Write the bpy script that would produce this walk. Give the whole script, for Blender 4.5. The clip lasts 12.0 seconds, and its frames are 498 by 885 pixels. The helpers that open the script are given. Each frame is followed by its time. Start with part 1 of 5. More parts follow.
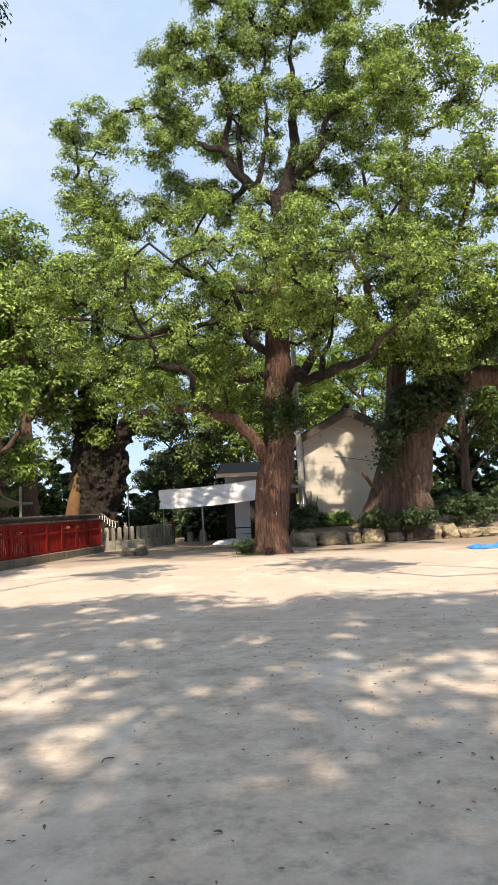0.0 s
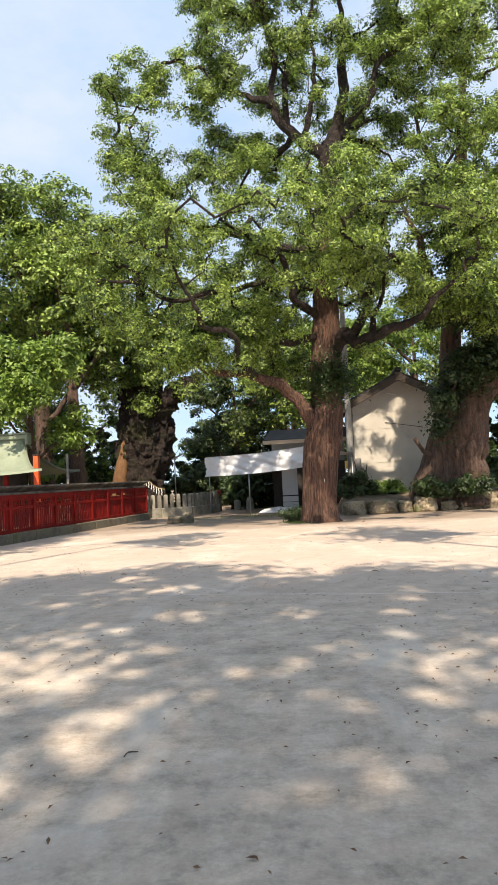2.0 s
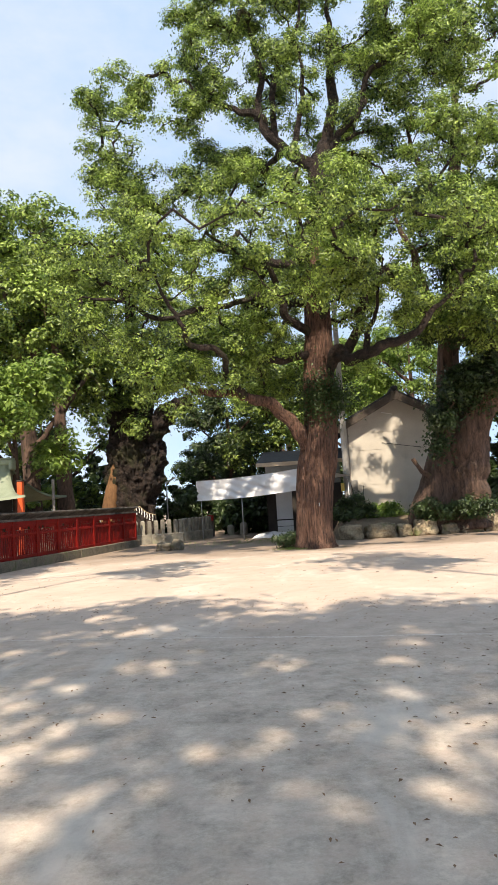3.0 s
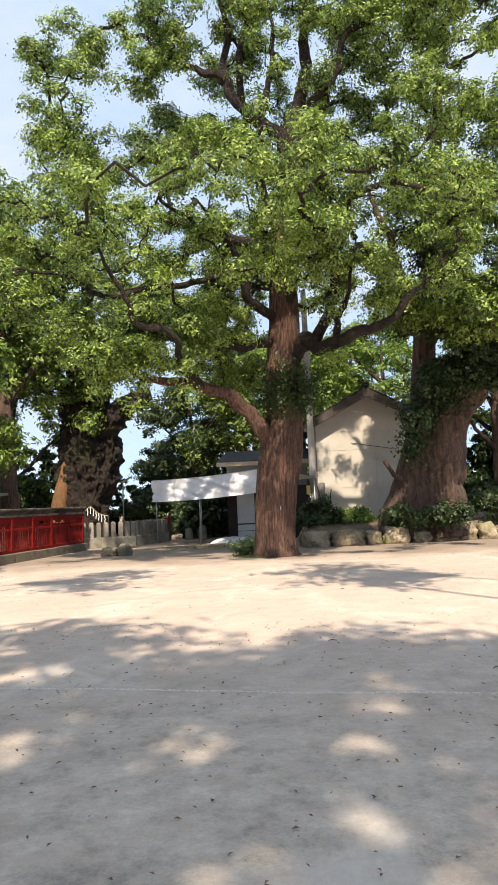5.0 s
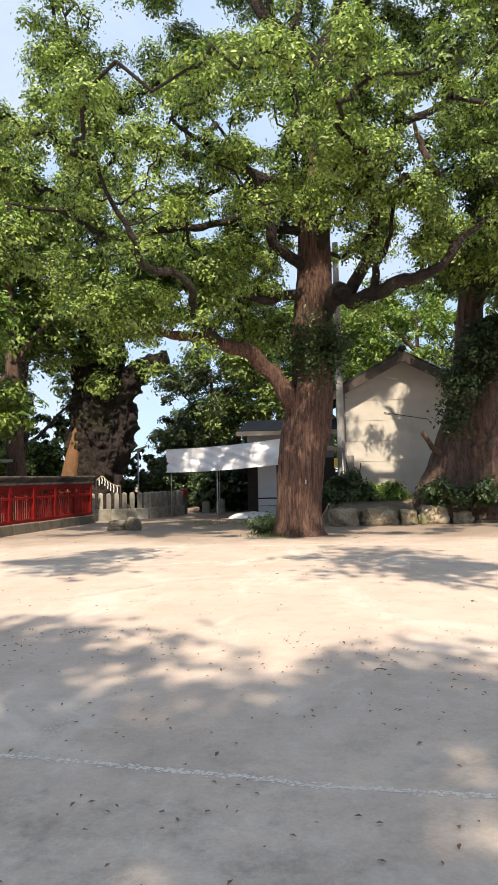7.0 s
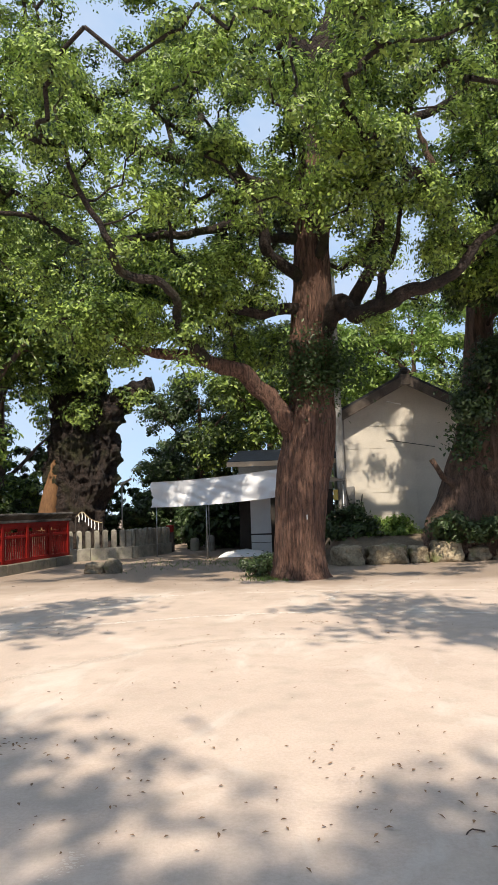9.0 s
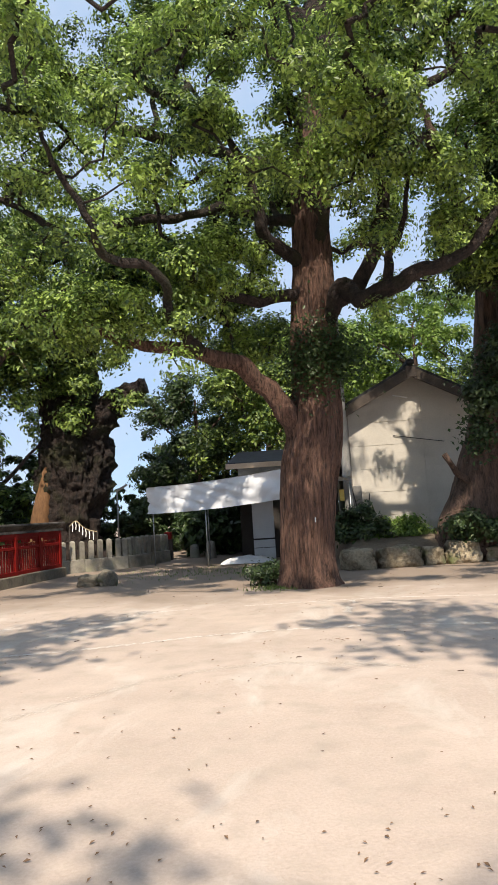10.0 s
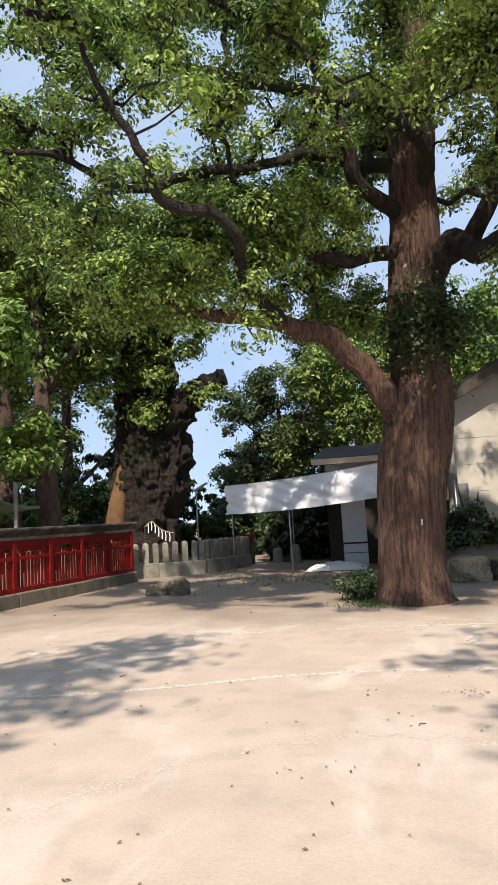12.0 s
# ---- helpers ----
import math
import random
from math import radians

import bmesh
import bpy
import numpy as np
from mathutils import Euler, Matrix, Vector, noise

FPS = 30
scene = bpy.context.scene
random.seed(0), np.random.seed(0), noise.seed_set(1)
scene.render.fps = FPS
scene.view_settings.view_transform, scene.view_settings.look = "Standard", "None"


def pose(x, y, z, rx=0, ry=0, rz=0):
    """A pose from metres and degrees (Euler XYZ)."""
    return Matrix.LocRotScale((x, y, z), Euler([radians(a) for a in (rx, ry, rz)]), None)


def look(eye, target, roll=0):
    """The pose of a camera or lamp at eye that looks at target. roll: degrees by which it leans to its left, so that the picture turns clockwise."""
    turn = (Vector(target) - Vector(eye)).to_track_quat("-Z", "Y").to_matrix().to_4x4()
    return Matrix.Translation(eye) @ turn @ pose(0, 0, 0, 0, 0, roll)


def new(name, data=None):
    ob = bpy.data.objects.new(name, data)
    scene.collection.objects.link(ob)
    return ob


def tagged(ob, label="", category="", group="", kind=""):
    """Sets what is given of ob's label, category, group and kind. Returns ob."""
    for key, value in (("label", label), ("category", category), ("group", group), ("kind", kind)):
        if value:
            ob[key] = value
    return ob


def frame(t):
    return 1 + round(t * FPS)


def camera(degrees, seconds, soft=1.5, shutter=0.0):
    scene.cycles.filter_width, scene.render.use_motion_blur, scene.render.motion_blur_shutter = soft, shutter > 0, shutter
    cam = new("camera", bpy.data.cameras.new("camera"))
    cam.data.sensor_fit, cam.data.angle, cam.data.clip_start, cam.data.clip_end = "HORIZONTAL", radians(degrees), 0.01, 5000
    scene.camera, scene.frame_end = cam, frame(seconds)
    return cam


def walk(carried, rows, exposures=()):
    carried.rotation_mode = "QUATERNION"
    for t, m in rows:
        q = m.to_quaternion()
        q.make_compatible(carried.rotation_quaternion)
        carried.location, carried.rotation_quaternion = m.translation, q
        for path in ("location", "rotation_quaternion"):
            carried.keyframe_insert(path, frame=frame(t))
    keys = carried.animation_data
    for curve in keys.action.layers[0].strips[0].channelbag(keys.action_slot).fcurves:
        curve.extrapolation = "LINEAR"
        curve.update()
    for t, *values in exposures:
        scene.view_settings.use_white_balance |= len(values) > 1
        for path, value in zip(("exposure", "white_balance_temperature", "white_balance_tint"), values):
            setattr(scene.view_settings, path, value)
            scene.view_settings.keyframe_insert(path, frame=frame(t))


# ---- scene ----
cam = camera(39.7, 12.0, 1.1)
PATH = [
    (0, (0.354, 0.814, 1.512), (0.3, 2.804, 1.703), -2.9),
    (0.5, (0.37, 0.932, 1.512), (0.173, 2.912, 1.712), -2.7),
    (1, (0.352, 0.988, 1.484), (0.155, 2.973, 1.63), -2.8),
    (1.5, (0.389, 1.119, 1.431), (0.205, 3.108, 1.534), -2.8),
    (2, (0.358, 1.486, 1.463), (0.161, 3.473, 1.571), -2.8),
    (2.5, (0.431, 1.987, 1.492), (0.218, 3.97, 1.635), -3.1),
    (3, (0.476, 2.482, 1.505), (0.29, 4.466, 1.678), -3.5),
    (3.5, (0.592, 2.997, 1.519), (0.48, 4.988, 1.677), -3.7),
    (5.5, (0.701, 5.187, 1.467), (0.577, 7.174, 1.661), -1.8),
    (6, (0.655, 5.732, 1.474), (0.36, 7.698, 1.689), -1.4),
    (6.5, (0.655, 6.275, 1.45), (0.433, 8.256, 1.616), -1.4),
    (7, (0.623, 6.807, 1.456), (0.449, 8.797, 1.557), -1.2),
    (9, (0.352, 8.678, 1.525), (0.215, 10.664, 1.718), -1.9),
    (9.5, (0.275, 9.231, 1.517), (0.232, 11.221, 1.71), -3.5),
    (10, (0.191, 9.821, 1.533), (0.063, 11.807, 1.736), -3.6),
    (10.5, (0.115, 10.384, 1.541), (-0.068, 12.362, 1.773), -3.7),
    (11, (0.055, 10.906, 1.546), (-0.185, 12.878, 1.771), -3.1),
    (11.5, (-0.011, 11.429, 1.531), (-0.307, 13.397, 1.73), -2.6),
    (12, (-0.051, 11.989, 1.531), (-0.422, 13.942, 1.751), -3.3),
]
walk(cam, [(t, look(eye, target, roll)) for t, eye, target, roll in PATH], [(0, 0.57, 7350, 11.0), (5.5, 0.62, 7250, 12.0), (7, 0.60, 7150, 12.0), (9, 0.38, 6900, 10.7), (12, 0.32, 6750, 10.6)])

# ---- sky, sun, exposure ----
SUN_EL, SUN_X = 50.0, 0.05          # height in degrees; how far the sun stands to the side of the way behind the walker
sun_from = Vector((SUN_X, -1.0, math.tan(radians(SUN_EL)) * math.hypot(1, SUN_X))).normalized()
world = bpy.data.worlds.new("sky")
scene.world = world
world.use_nodes = True
wn, wl = world.node_tree.nodes, world.node_tree.links
wn.clear()
sky = wn.new("ShaderNodeTexSky")
sky.sky_type, sky.sun_disc = "NISHITA", False
sky.sun_elevation, sky.sun_rotation = radians(SUN_EL), math.atan2(sun_from.x, sun_from.y)
sky.altitude = 3500
sky.air_density, sky.dust_density, sky.ozone_density = 0.9, 0.15, 3.0
w_co = wn.new("ShaderNodeTexCoord")
w_map = wn.new("ShaderNodeMapping")
w_map.inputs["Scale"].default_value = (1.6, 1.6, 3.2)
w_noise = wn.new("ShaderNodeTexNoise")
w_noise.inputs["Scale"].default_value, w_noise.inputs["Detail"].default_value = 1.7, 6
w_noise.inputs["Roughness"].default_value = 0.62
w_ramp = wn.new("ShaderNodeValToRGB")
w_ramp.color_ramp.elements[0].position, w_ramp.color_ramp.elements[1].position = 0.36, 0.74
w_ramp.color_ramp.elements[0].color = (0.06, 0.06, 0.06, 1)
w_mix = wn.new("ShaderNodeMix")
w_mix.data_type = "RGBA"
w_mix.inputs["B"].default_value = (4.1, 4.6, 5.7, 1)
w_fac = wn.new("ShaderNodeMath")
w_fac.operation = "MULTIPLY"
w_fac.inputs[1].default_value = 0.70
w_bg = wn.new("ShaderNodeBackground")
w_bg.inputs["Strength"].default_value = 0.14
w_out = wn.new("ShaderNodeOutputWorld")
wl.new(w_co.outputs["Generated"], w_map.inputs["Vector"])
wl.new(w_map.outputs["Vector"], w_noise.inputs["Vector"])
wl.new(w_noise.outputs["Fac"], w_ramp.inputs["Fac"])
# thin high cloud thickens overhead and leaves the horizon clear
w_sep, w_up, w_add = wn.new("ShaderNodeSeparateXYZ"), wn.new("ShaderNodeMapRange"), wn.new("ShaderNodeMath")
w_up.inputs["From Min"].default_value, w_up.inputs["From Max"].default_value = 0.22, 0.85
w_up.inputs["To Max"].default_value = 0.58
w_add.use_clamp = True
wl.new(w_co.outputs["Generated"], w_sep.inputs["Vector"])
wl.new(w_sep.outputs["Z"], w_up.inputs["Value"])
wl.new(w_ramp.outputs["Color"], w_add.inputs[0])
wl.new(w_up.outputs["Result"], w_add.inputs[1])
wl.new(w_add.outputs[0], w_fac.inputs[0])
wl.new(w_fac.outputs[0], w_mix.inputs["Factor"])
w_haze = wn.new("ShaderNodeMix")
w_haze.data_type = "RGBA"
w_haze.inputs["Factor"].default_value = 0.75
w_haze.inputs["B"].default_value = (2.4, 4.0, 6.2, 1)
wl.new(sky.outputs["Color"], w_haze.inputs["A"])
wl.new(w_haze.outputs["Result"], w_mix.inputs["A"])
wl.new(w_mix.outputs["Result"], w_bg.inputs["Color"])
wl.new(w_bg.outputs["Background"], w_out.inputs["Surface"])
sun = new("sun", bpy.data.lights.new("sun", "SUN"))
sun.data.energy, sun.data.angle, sun.data.color = 5.0, radians(0.6), (1.0, 0.91, 0.785)
sun.matrix_world = look(sun_from * 60, (0, 0, 0))


# ---- materials ----
def material(name, low, high, rough=0.8, scale=3.0, fine=30.0, bump=0.3, stretch=(1, 1, 1), metal=0.0, piece=0.0, space="Object", depth=0.02, spot=None):
    """Two-scale colour variation between low and high, fine relief; piece: brightness spread from piece to piece; spot: (colour, from, to) of stains."""
    m = bpy.data.materials.new(name)
    m.use_nodes = True
    n, k = m.node_tree.nodes, m.node_tree.links
    p = n["Principled BSDF"]
    co, mp = n.new("ShaderNodeTexCoord"), n.new("ShaderNodeMapping")
    mp.inputs["Scale"].default_value = stretch
    k.new(co.outputs[space], mp.inputs["Vector"])
    big, small = n.new("ShaderNodeTexNoise"), n.new("ShaderNodeTexNoise")
    big.inputs["Scale"].default_value, big.inputs["Detail"].default_value = scale, 5
    small.inputs["Scale"].default_value, small.inputs["Detail"].default_value = fine, 6
    small.inputs["Roughness"].default_value = 0.65
    for q in (big, small):
        k.new(mp.outputs["Vector"], q.inputs["Vector"])
    both = n.new("ShaderNodeMath")
    both.operation = "ADD"
    k.new(big.outputs["Fac"], both.inputs[0])
    k.new(small.outputs["Fac"], both.inputs[1])
    ramp = n.new("ShaderNodeMapRange")
    ramp.inputs["From Min"].default_value, ramp.inputs["From Max"].default_value = 0.72, 1.28
    k.new(both.outputs[0], ramp.inputs["Value"])
    mix = n.new("ShaderNodeMix")
    mix.data_type = "RGBA"
    mix.inputs["A"].default_value, mix.inputs["B"].default_value = (*low, 1), (*high, 1)
    k.new(ramp.outputs["Result"], mix.inputs["Factor"])
    colour = mix.outputs["Result"]
    if spot:
        sn, sr, sm = n.new("ShaderNodeTexNoise"), n.new("ShaderNodeMapRange"), n.new("ShaderNodeMix")
        sn.inputs["Scale"].default_value, sn.inputs["Detail"].default_value = spot[3], 7
        sr.inputs["From Min"].default_value, sr.inputs["From Max"].default_value = spot[1], spot[2]
        sm.data_type = "RGBA"
        sm.inputs["B"].default_value = (*spot[0], 1)
        k.new(co.outputs[space], sn.inputs["Vector"])
        k.new(sn.outputs["Fac"], sr.inputs["Value"])
        k.new(sr.outputs["Result"], sm.inputs["Factor"])
        k.new(colour, sm.inputs["A"])
        colour = sm.outputs["Result"]
    if piece:
        info, pr, hs = n.new("ShaderNodeObjectInfo"), n.new("ShaderNodeMapRange"), n.new("ShaderNodeHueSaturation")
        pr.inputs["To Min"].default_value, pr.inputs["To Max"].default_value = 1 - piece, 1 + piece
        k.new(info.outputs["Random"], pr.inputs["Value"])
        k.new(pr.outputs["Result"], hs.inputs["Value"])
        k.new(colour, hs.inputs["Color"])
        colour = hs.outputs["Color"]
    k.new(colour, p.inputs["Base Color"])
    p.inputs["Roughness"].default_value, p.inputs["Metallic"].default_value = rough, metal
    if bump:
        b = n.new("ShaderNodeBump")
        b.inputs["Strength"].default_value, b.inputs["Distance"].default_value = bump, depth
        k.new(both.outputs[0], b.inputs["Height"])
        k.new(b.outputs["Normal"], p.inputs["Normal"])
    return m


def leaf_material(name, dark, light, through_light=0.4):
    m = bpy.data.materials.new(name)
    m.use_nodes = True
    n, k = m.node_tree.nodes, m.node_tree.links
    p, out = n["Principled BSDF"], n["Material Output"]
    geo, co, noise_node = n.new("ShaderNodeNewGeometry"), n.new("ShaderNodeTexCoord"), n.new("ShaderNodeTexNoise")
    noise_node.inputs["Scale"].default_value, noise_node.inputs["Detail"].default_value = 0.55, 3
    k.new(co.outputs["Object"], noise_node.inputs["Vector"])
    add, rng = n.new("ShaderNodeMath"), n.new("ShaderNodeMapRange")
    add.operation = "ADD"
    k.new(geo.outputs["Random Per Island"], add.inputs[0])
    k.new(noise_node.outputs["Fac"], add.inputs[1])
    rng.inputs["From Min"].default_value, rng.inputs["From Max"].default_value = 0.50, 1.42
    k.new(add.outputs[0], rng.inputs["Value"])
    mix = n.new("ShaderNodeMix")
    mix.data_type = "RGBA"
    mix.inputs["A"].default_value, mix.inputs["B"].default_value = (*dark, 1), (*light, 1)
    k.new(rng.outputs["Result"], mix.inputs["Factor"])
    k.new(mix.outputs["Result"], p.inputs["Base Color"])
    p.inputs["Roughness"].default_value = 0.46
    p.inputs["Specular IOR Level"].default_value = 0.5
    tr, ms, hs = n.new("ShaderNodeBsdfTranslucent"), n.new("ShaderNodeMixShader"), n.new("ShaderNodeHueSaturation")
    hs.inputs["Hue"].default_value, hs.inputs["Value"].default_value, hs.inputs["Saturation"].default_value = 0.515, 1.35, 0.92
    k.new(mix.outputs["Result"], hs.inputs["Color"])
    k.new(hs.outputs["Color"], tr.inputs["Color"])
    ms.inputs["Fac"].default_value = through_light
    k.new(p.outputs["BSDF"], ms.inputs[1])
    k.new(tr.outputs["BSDF"], ms.inputs[2])
    k.new(ms.outputs["Shader"], out.inputs["Surface"])
    return m


M_SAND = material("sand", (0.425, 0.335, 0.275), (0.555, 0.445, 0.372), 0.95, 0.8, 45, 0.5, depth=0.012, spot=((0.375, 0.31, 0.25), 0.5, 0.85, 3.0))
M_SOIL = material("soil", (0.10, 0.075, 0.05), (0.22, 0.17, 0.12), 0.95, 1.5, 22, 0.6, depth=0.03)
M_CHALK = material("chalk", (0.58, 0.52, 0.46), (0.74, 0.69, 0.63), 0.95, 6, 50, 0.2)
M_DUST = material("pale_dust", (0.54, 0.46, 0.39), (0.64, 0.56, 0.48), 0.95, 6, 50, 0.0)
M_BARK = material("camphor_bark", (0.016, 0.008, 0.0055), (0.285, 0.152, 0.106), 0.92, 9, 34, 1.0, (2.3, 2.3, 0.17), depth=0.10)
# the ancient tree's bark; also darkens the main camphor's limbs as crown shade
M_BARK_DARK = material("old_and_shade_bark", (0.0025, 0.002, 0.002), (0.078, 0.050, 0.040), 0.85, 7, 30, 1.0, (1, 1, 0.9), depth=0.22, spot=((0.050, 0.052, 0.016), 0.54, 0.68, 0.8))
M_BARK_GREY = material("grey_bark", (0.018, 0.012, 0.009), (0.15, 0.092, 0.068), 0.92, 4, 20, 0.8, (1.4, 1.4, 0.3), depth=0.04)
M_BARK_RED = material("shaded_camphor_bark", (0.022, 0.014, 0.010), (0.225, 0.138, 0.10), 0.92, 6, 40, 1.0, (1.6, 1.6, 0.2), depth=0.08)
M_CUT = material("cut_wood", (0.24, 0.15, 0.09), (0.42, 0.28, 0.17), 0.85, 4, 30, 0.4)
M_STRIPPED = material("stripped_wood", (0.11, 0.055, 0.025), (0.27, 0.14, 0.06), 0.85, 3, 18, 0.5, (1, 1, 0.3))
M_LEAF = leaf_material("camphor_leaf", (0.014, 0.044, 0.017), (0.335, 0.46, 0.088), 0.22)
M_LEAF_OLD = leaf_material("old_camphor_leaf", (0.022, 0.056, 0.020), (0.265, 0.36, 0.068), 0.20)
M_LEAF_DARK = leaf_material("dark_leaf", (0.014, 0.030, 0.010), (0.066, 0.108, 0.030), 0.25)
M_LEAF_LIME = leaf_material("lime_leaf", (0.07, 0.13, 0.02), (0.25, 0.36, 0.065), 0.33)
M_RED = material("vermilion_paint", (0.11, 0.0035, 0.003), (0.25, 0.010, 0.006), 0.6, 2.5, 40, 0.15, piece=0.12, depth=0.004)
M_ORANGE = material("orange_vermilion", (0.62, 0.08, 0.02), (0.78, 0.13, 0.035), 0.5, 2, 30, 0.1)
M_ROOFBOARD = material("weathered_board", (0.022, 0.02, 0.018), (0.18, 0.165, 0.148), 0.9, 3, 35, 0.5, (1, 1, 1), piece=0.2, depth=0.01)
M_KERB = material("mossy_kerb_stone", (0.08, 0.07, 0.052), (0.21, 0.18, 0.135), 0.9, 3, 24, 0.5, piece=0.12, spot=((0.10, 0.11, 0.05), 0.55, 0.7, 3))
M_GRANITE = material("granite", (0.14, 0.128, 0.104), (0.32, 0.295, 0.245), 0.85, 5, 60, 0.4, piece=0.28, spot=((0.22, 0.22, 0.14), 0.55, 0.75, 2.5))
M_BOULDER = material("boulder", (0.11, 0.085, 0.052), (0.43, 0.355, 0.245), 0.9, 2.6, 16, 0.9, piece=0.15, depth=0.04, spot=((0.16, 0.17, 0.07), 0.56, 0.7, 1.8))
M_WALL = material("cement_board", (0.45, 0.415, 0.36), (0.58, 0.54, 0.47), 0.9, 1.2, 30, 0.15, piece=0.03, spot=((0.36, 0.33, 0.28), 0.58, 0.78, 0.9))
M_TRIM = material("weathered_trim", (0.14, 0.125, 0.108), (0.25, 0.225, 0.195), 0.85, 3, 30, 0.3)
# bargeboard brown, taken darker for the shadow it stands in
M_BARGE = material("shaded_bargeboard", (0.035, 0.028, 0.023), (0.09, 0.07, 0.056), 0.85, 3, 30, 0.3)
M_TILE = material("dark_roof_tile", (0.016, 0.016, 0.017), (0.042, 0.043, 0.046), 0.75, 4, 30, 0.2)
M_FASCIA = material("tan_fascia", (0.36, 0.26, 0.17), (0.48, 0.36, 0.25), 0.8, 3, 30, 0.2)
M_PLASTER = material("grey_plaster", (0.17, 0.16, 0.14), (0.26, 0.24, 0.21), 0.9, 1.5, 30, 0.15)
M_PANEL = material("white_panel", (0.44, 0.44, 0.43), (0.56, 0.56, 0.55), 0.6, 1.5, 40, 0.05)
M_DARK = material("dark_timber_and_shade", (0.02, 0.016, 0.013), (0.05, 0.04, 0.032), 0.8, 3, 30, 0.2)
M_TARP = material("white_canvas", (0.66, 0.67, 0.69), (0.80, 0.81, 0.83), 0.7, 1.6, 45, 0.1)
M_STEEL = material("galvanised_pipe", (0.30, 0.31, 0.32), (0.48, 0.49, 0.50), 0.45, 4, 30, 0.05, metal=0.8)
M_CONCRETE = material("pole_concrete", (0.17, 0.165, 0.155), (0.29, 0.28, 0.265), 0.85, 3, 40, 0.2)
M_COPPER = material("verdigris_copper", (0.19, 0.225, 0.155), (0.28, 0.32, 0.235), 0.6, 2, 25, 0.15)
M_BLUE = material("blue_sheet", (0.02, 0.16, 0.52), (0.05, 0.30, 0.72), 0.45, 4, 30, 0.2)
M_WHITE = material("white_paper", (0.72, 0.72, 0.70), (0.82, 0.82, 0.80), 0.8, 4, 30, 0.05)
M_STRAW = material("straw_rope", (0.36, 0.27, 0.15), (0.52, 0.42, 0.26), 0.9, 8, 60, 0.4)
M_YELLOW = material("yellow_plate", (0.70, 0.48, 0.08), (0.82, 0.60, 0.14), 0.5, 5, 30, 0.05)
M_BLACK = material("black_cable", (0.015, 0.015, 0.016), (0.03, 0.03, 0.032), 0.6, 5, 30, 0.05)
M_DEAD = material("dead_leaf", (0.10, 0.055, 0.03), (0.26, 0.15, 0.08), 0.85, 6, 30, 0.1, space="Object")
M_PINK = material("salmon_render", (0.62, 0.36, 0.27), (0.70, 0.43, 0.33), 0.85, 2, 30, 0.1)
M_GRASS = leaf_material("grass_blade", (0.06, 0.11, 0.02), (0.20, 0.28, 0.06), 0.3)


for painted in (M_RED, M_ROOFBOARD, M_TILE):
    painted.node_tree.nodes["Principled BSDF"].inputs["Specular IOR Level"].default_value = 0.2


# ---- builders ----
def thing(name, at, label, category, group="", kind=""):
    ob = new(name)
    ob.empty_display_size = 0.2
    ob.location = at
    return tagged(ob, label, category, group, kind)


def link_mesh(name, me, mat, parent=None, label=""):
    """A mesh in world coordinates, under parent (which stands unturned) if there is one."""
    me.materials.clear()
    me.materials.append(mat)
    ob = new(name, me)
    if parent is not None:
        up, at = parent, Vector((0, 0, 0))
        while up is not None:
            at += up.location if up.matrix_parent_inverse == Matrix() else Vector((0, 0, 0))
            up = up.parent
        ob.parent = parent
        ob.matrix_parent_inverse = Matrix.Translation(-at)
    return tagged(ob, label)


def part(name, bm, mat, parent=None, label="", smooth=False):
    me = bpy.data.meshes.new(name)
    bmesh.ops.recalc_face_normals(bm, faces=bm.faces)
    bm.to_mesh(me)
    bm.free()
    if smooth:
        me.polygons.foreach_set("use_smooth", [True] * len(me.polygons))
    return link_mesh(name, me, mat, parent, label)


def raw(name, verts, faces, mat, parent=None, label="", smooth=False):
    me = bpy.data.meshes.new(name)
    me.from_pydata([tuple(v) for v in verts], [], faces)
    if smooth:
        me.polygons.foreach_set("use_smooth", [True] * len(me.polygons))
    me.update()
    return link_mesh(name, me, mat, parent, label)


def put_box(bm, x0, x1, y0, y1, z0, z1, m=None, bevel=0.0):
    made = bmesh.ops.create_cube(bm, size=1, matrix=Matrix.Translation(((x0 + x1) / 2, (y0 + y1) / 2, (z0 + z1) / 2)) @ Matrix.Diagonal((x1 - x0, y1 - y0, z1 - z0, 1)))
    vs = made["verts"]
    if bevel:
        es = list({e for v in vs for e in v.link_edges})
        vs = list({v for f in bmesh.ops.bevel(bm, geom=es, offset=bevel, segments=1, affect="EDGES")["faces"] for v in f.verts} | {v for v in vs if v.is_valid})
    if m is not None:
        bmesh.ops.transform(bm, matrix=m, verts=vs)
    return vs


def one_box(x0, x1, y0, y1, z0, z1, m=None, bevel=0.0):
    bm = bmesh.new()
    put_box(bm, x0, x1, y0, y1, z0, z1, m, bevel)
    return bm


def smooth_path(points, steps):
    """Points and radii glided through by a Catmull-Rom line: rows of x, y, z, r."""
    p = np.array(points, float)
    p = np.vstack([2 * p[0] - p[1], p, 2 * p[-1] - p[-2]])
    rows = []
    for i in range(1, len(p) - 2):
        for s in np.linspace(0, 1, steps, endpoint=False):
            a, b, c, d = p[i - 1], p[i], p[i + 1], p[i + 2]
            rows.append(0.5 * (2 * b + (c - a) * s + (2 * a - 5 * b + 4 * c - d) * s * s + (3 * b - a - 3 * c + d) * s ** 3))
    rows.append(p[-2])
    rows = np.array(rows)
    rows[:, 3] = np.maximum(rows[:, 3], 0.004)
    return rows


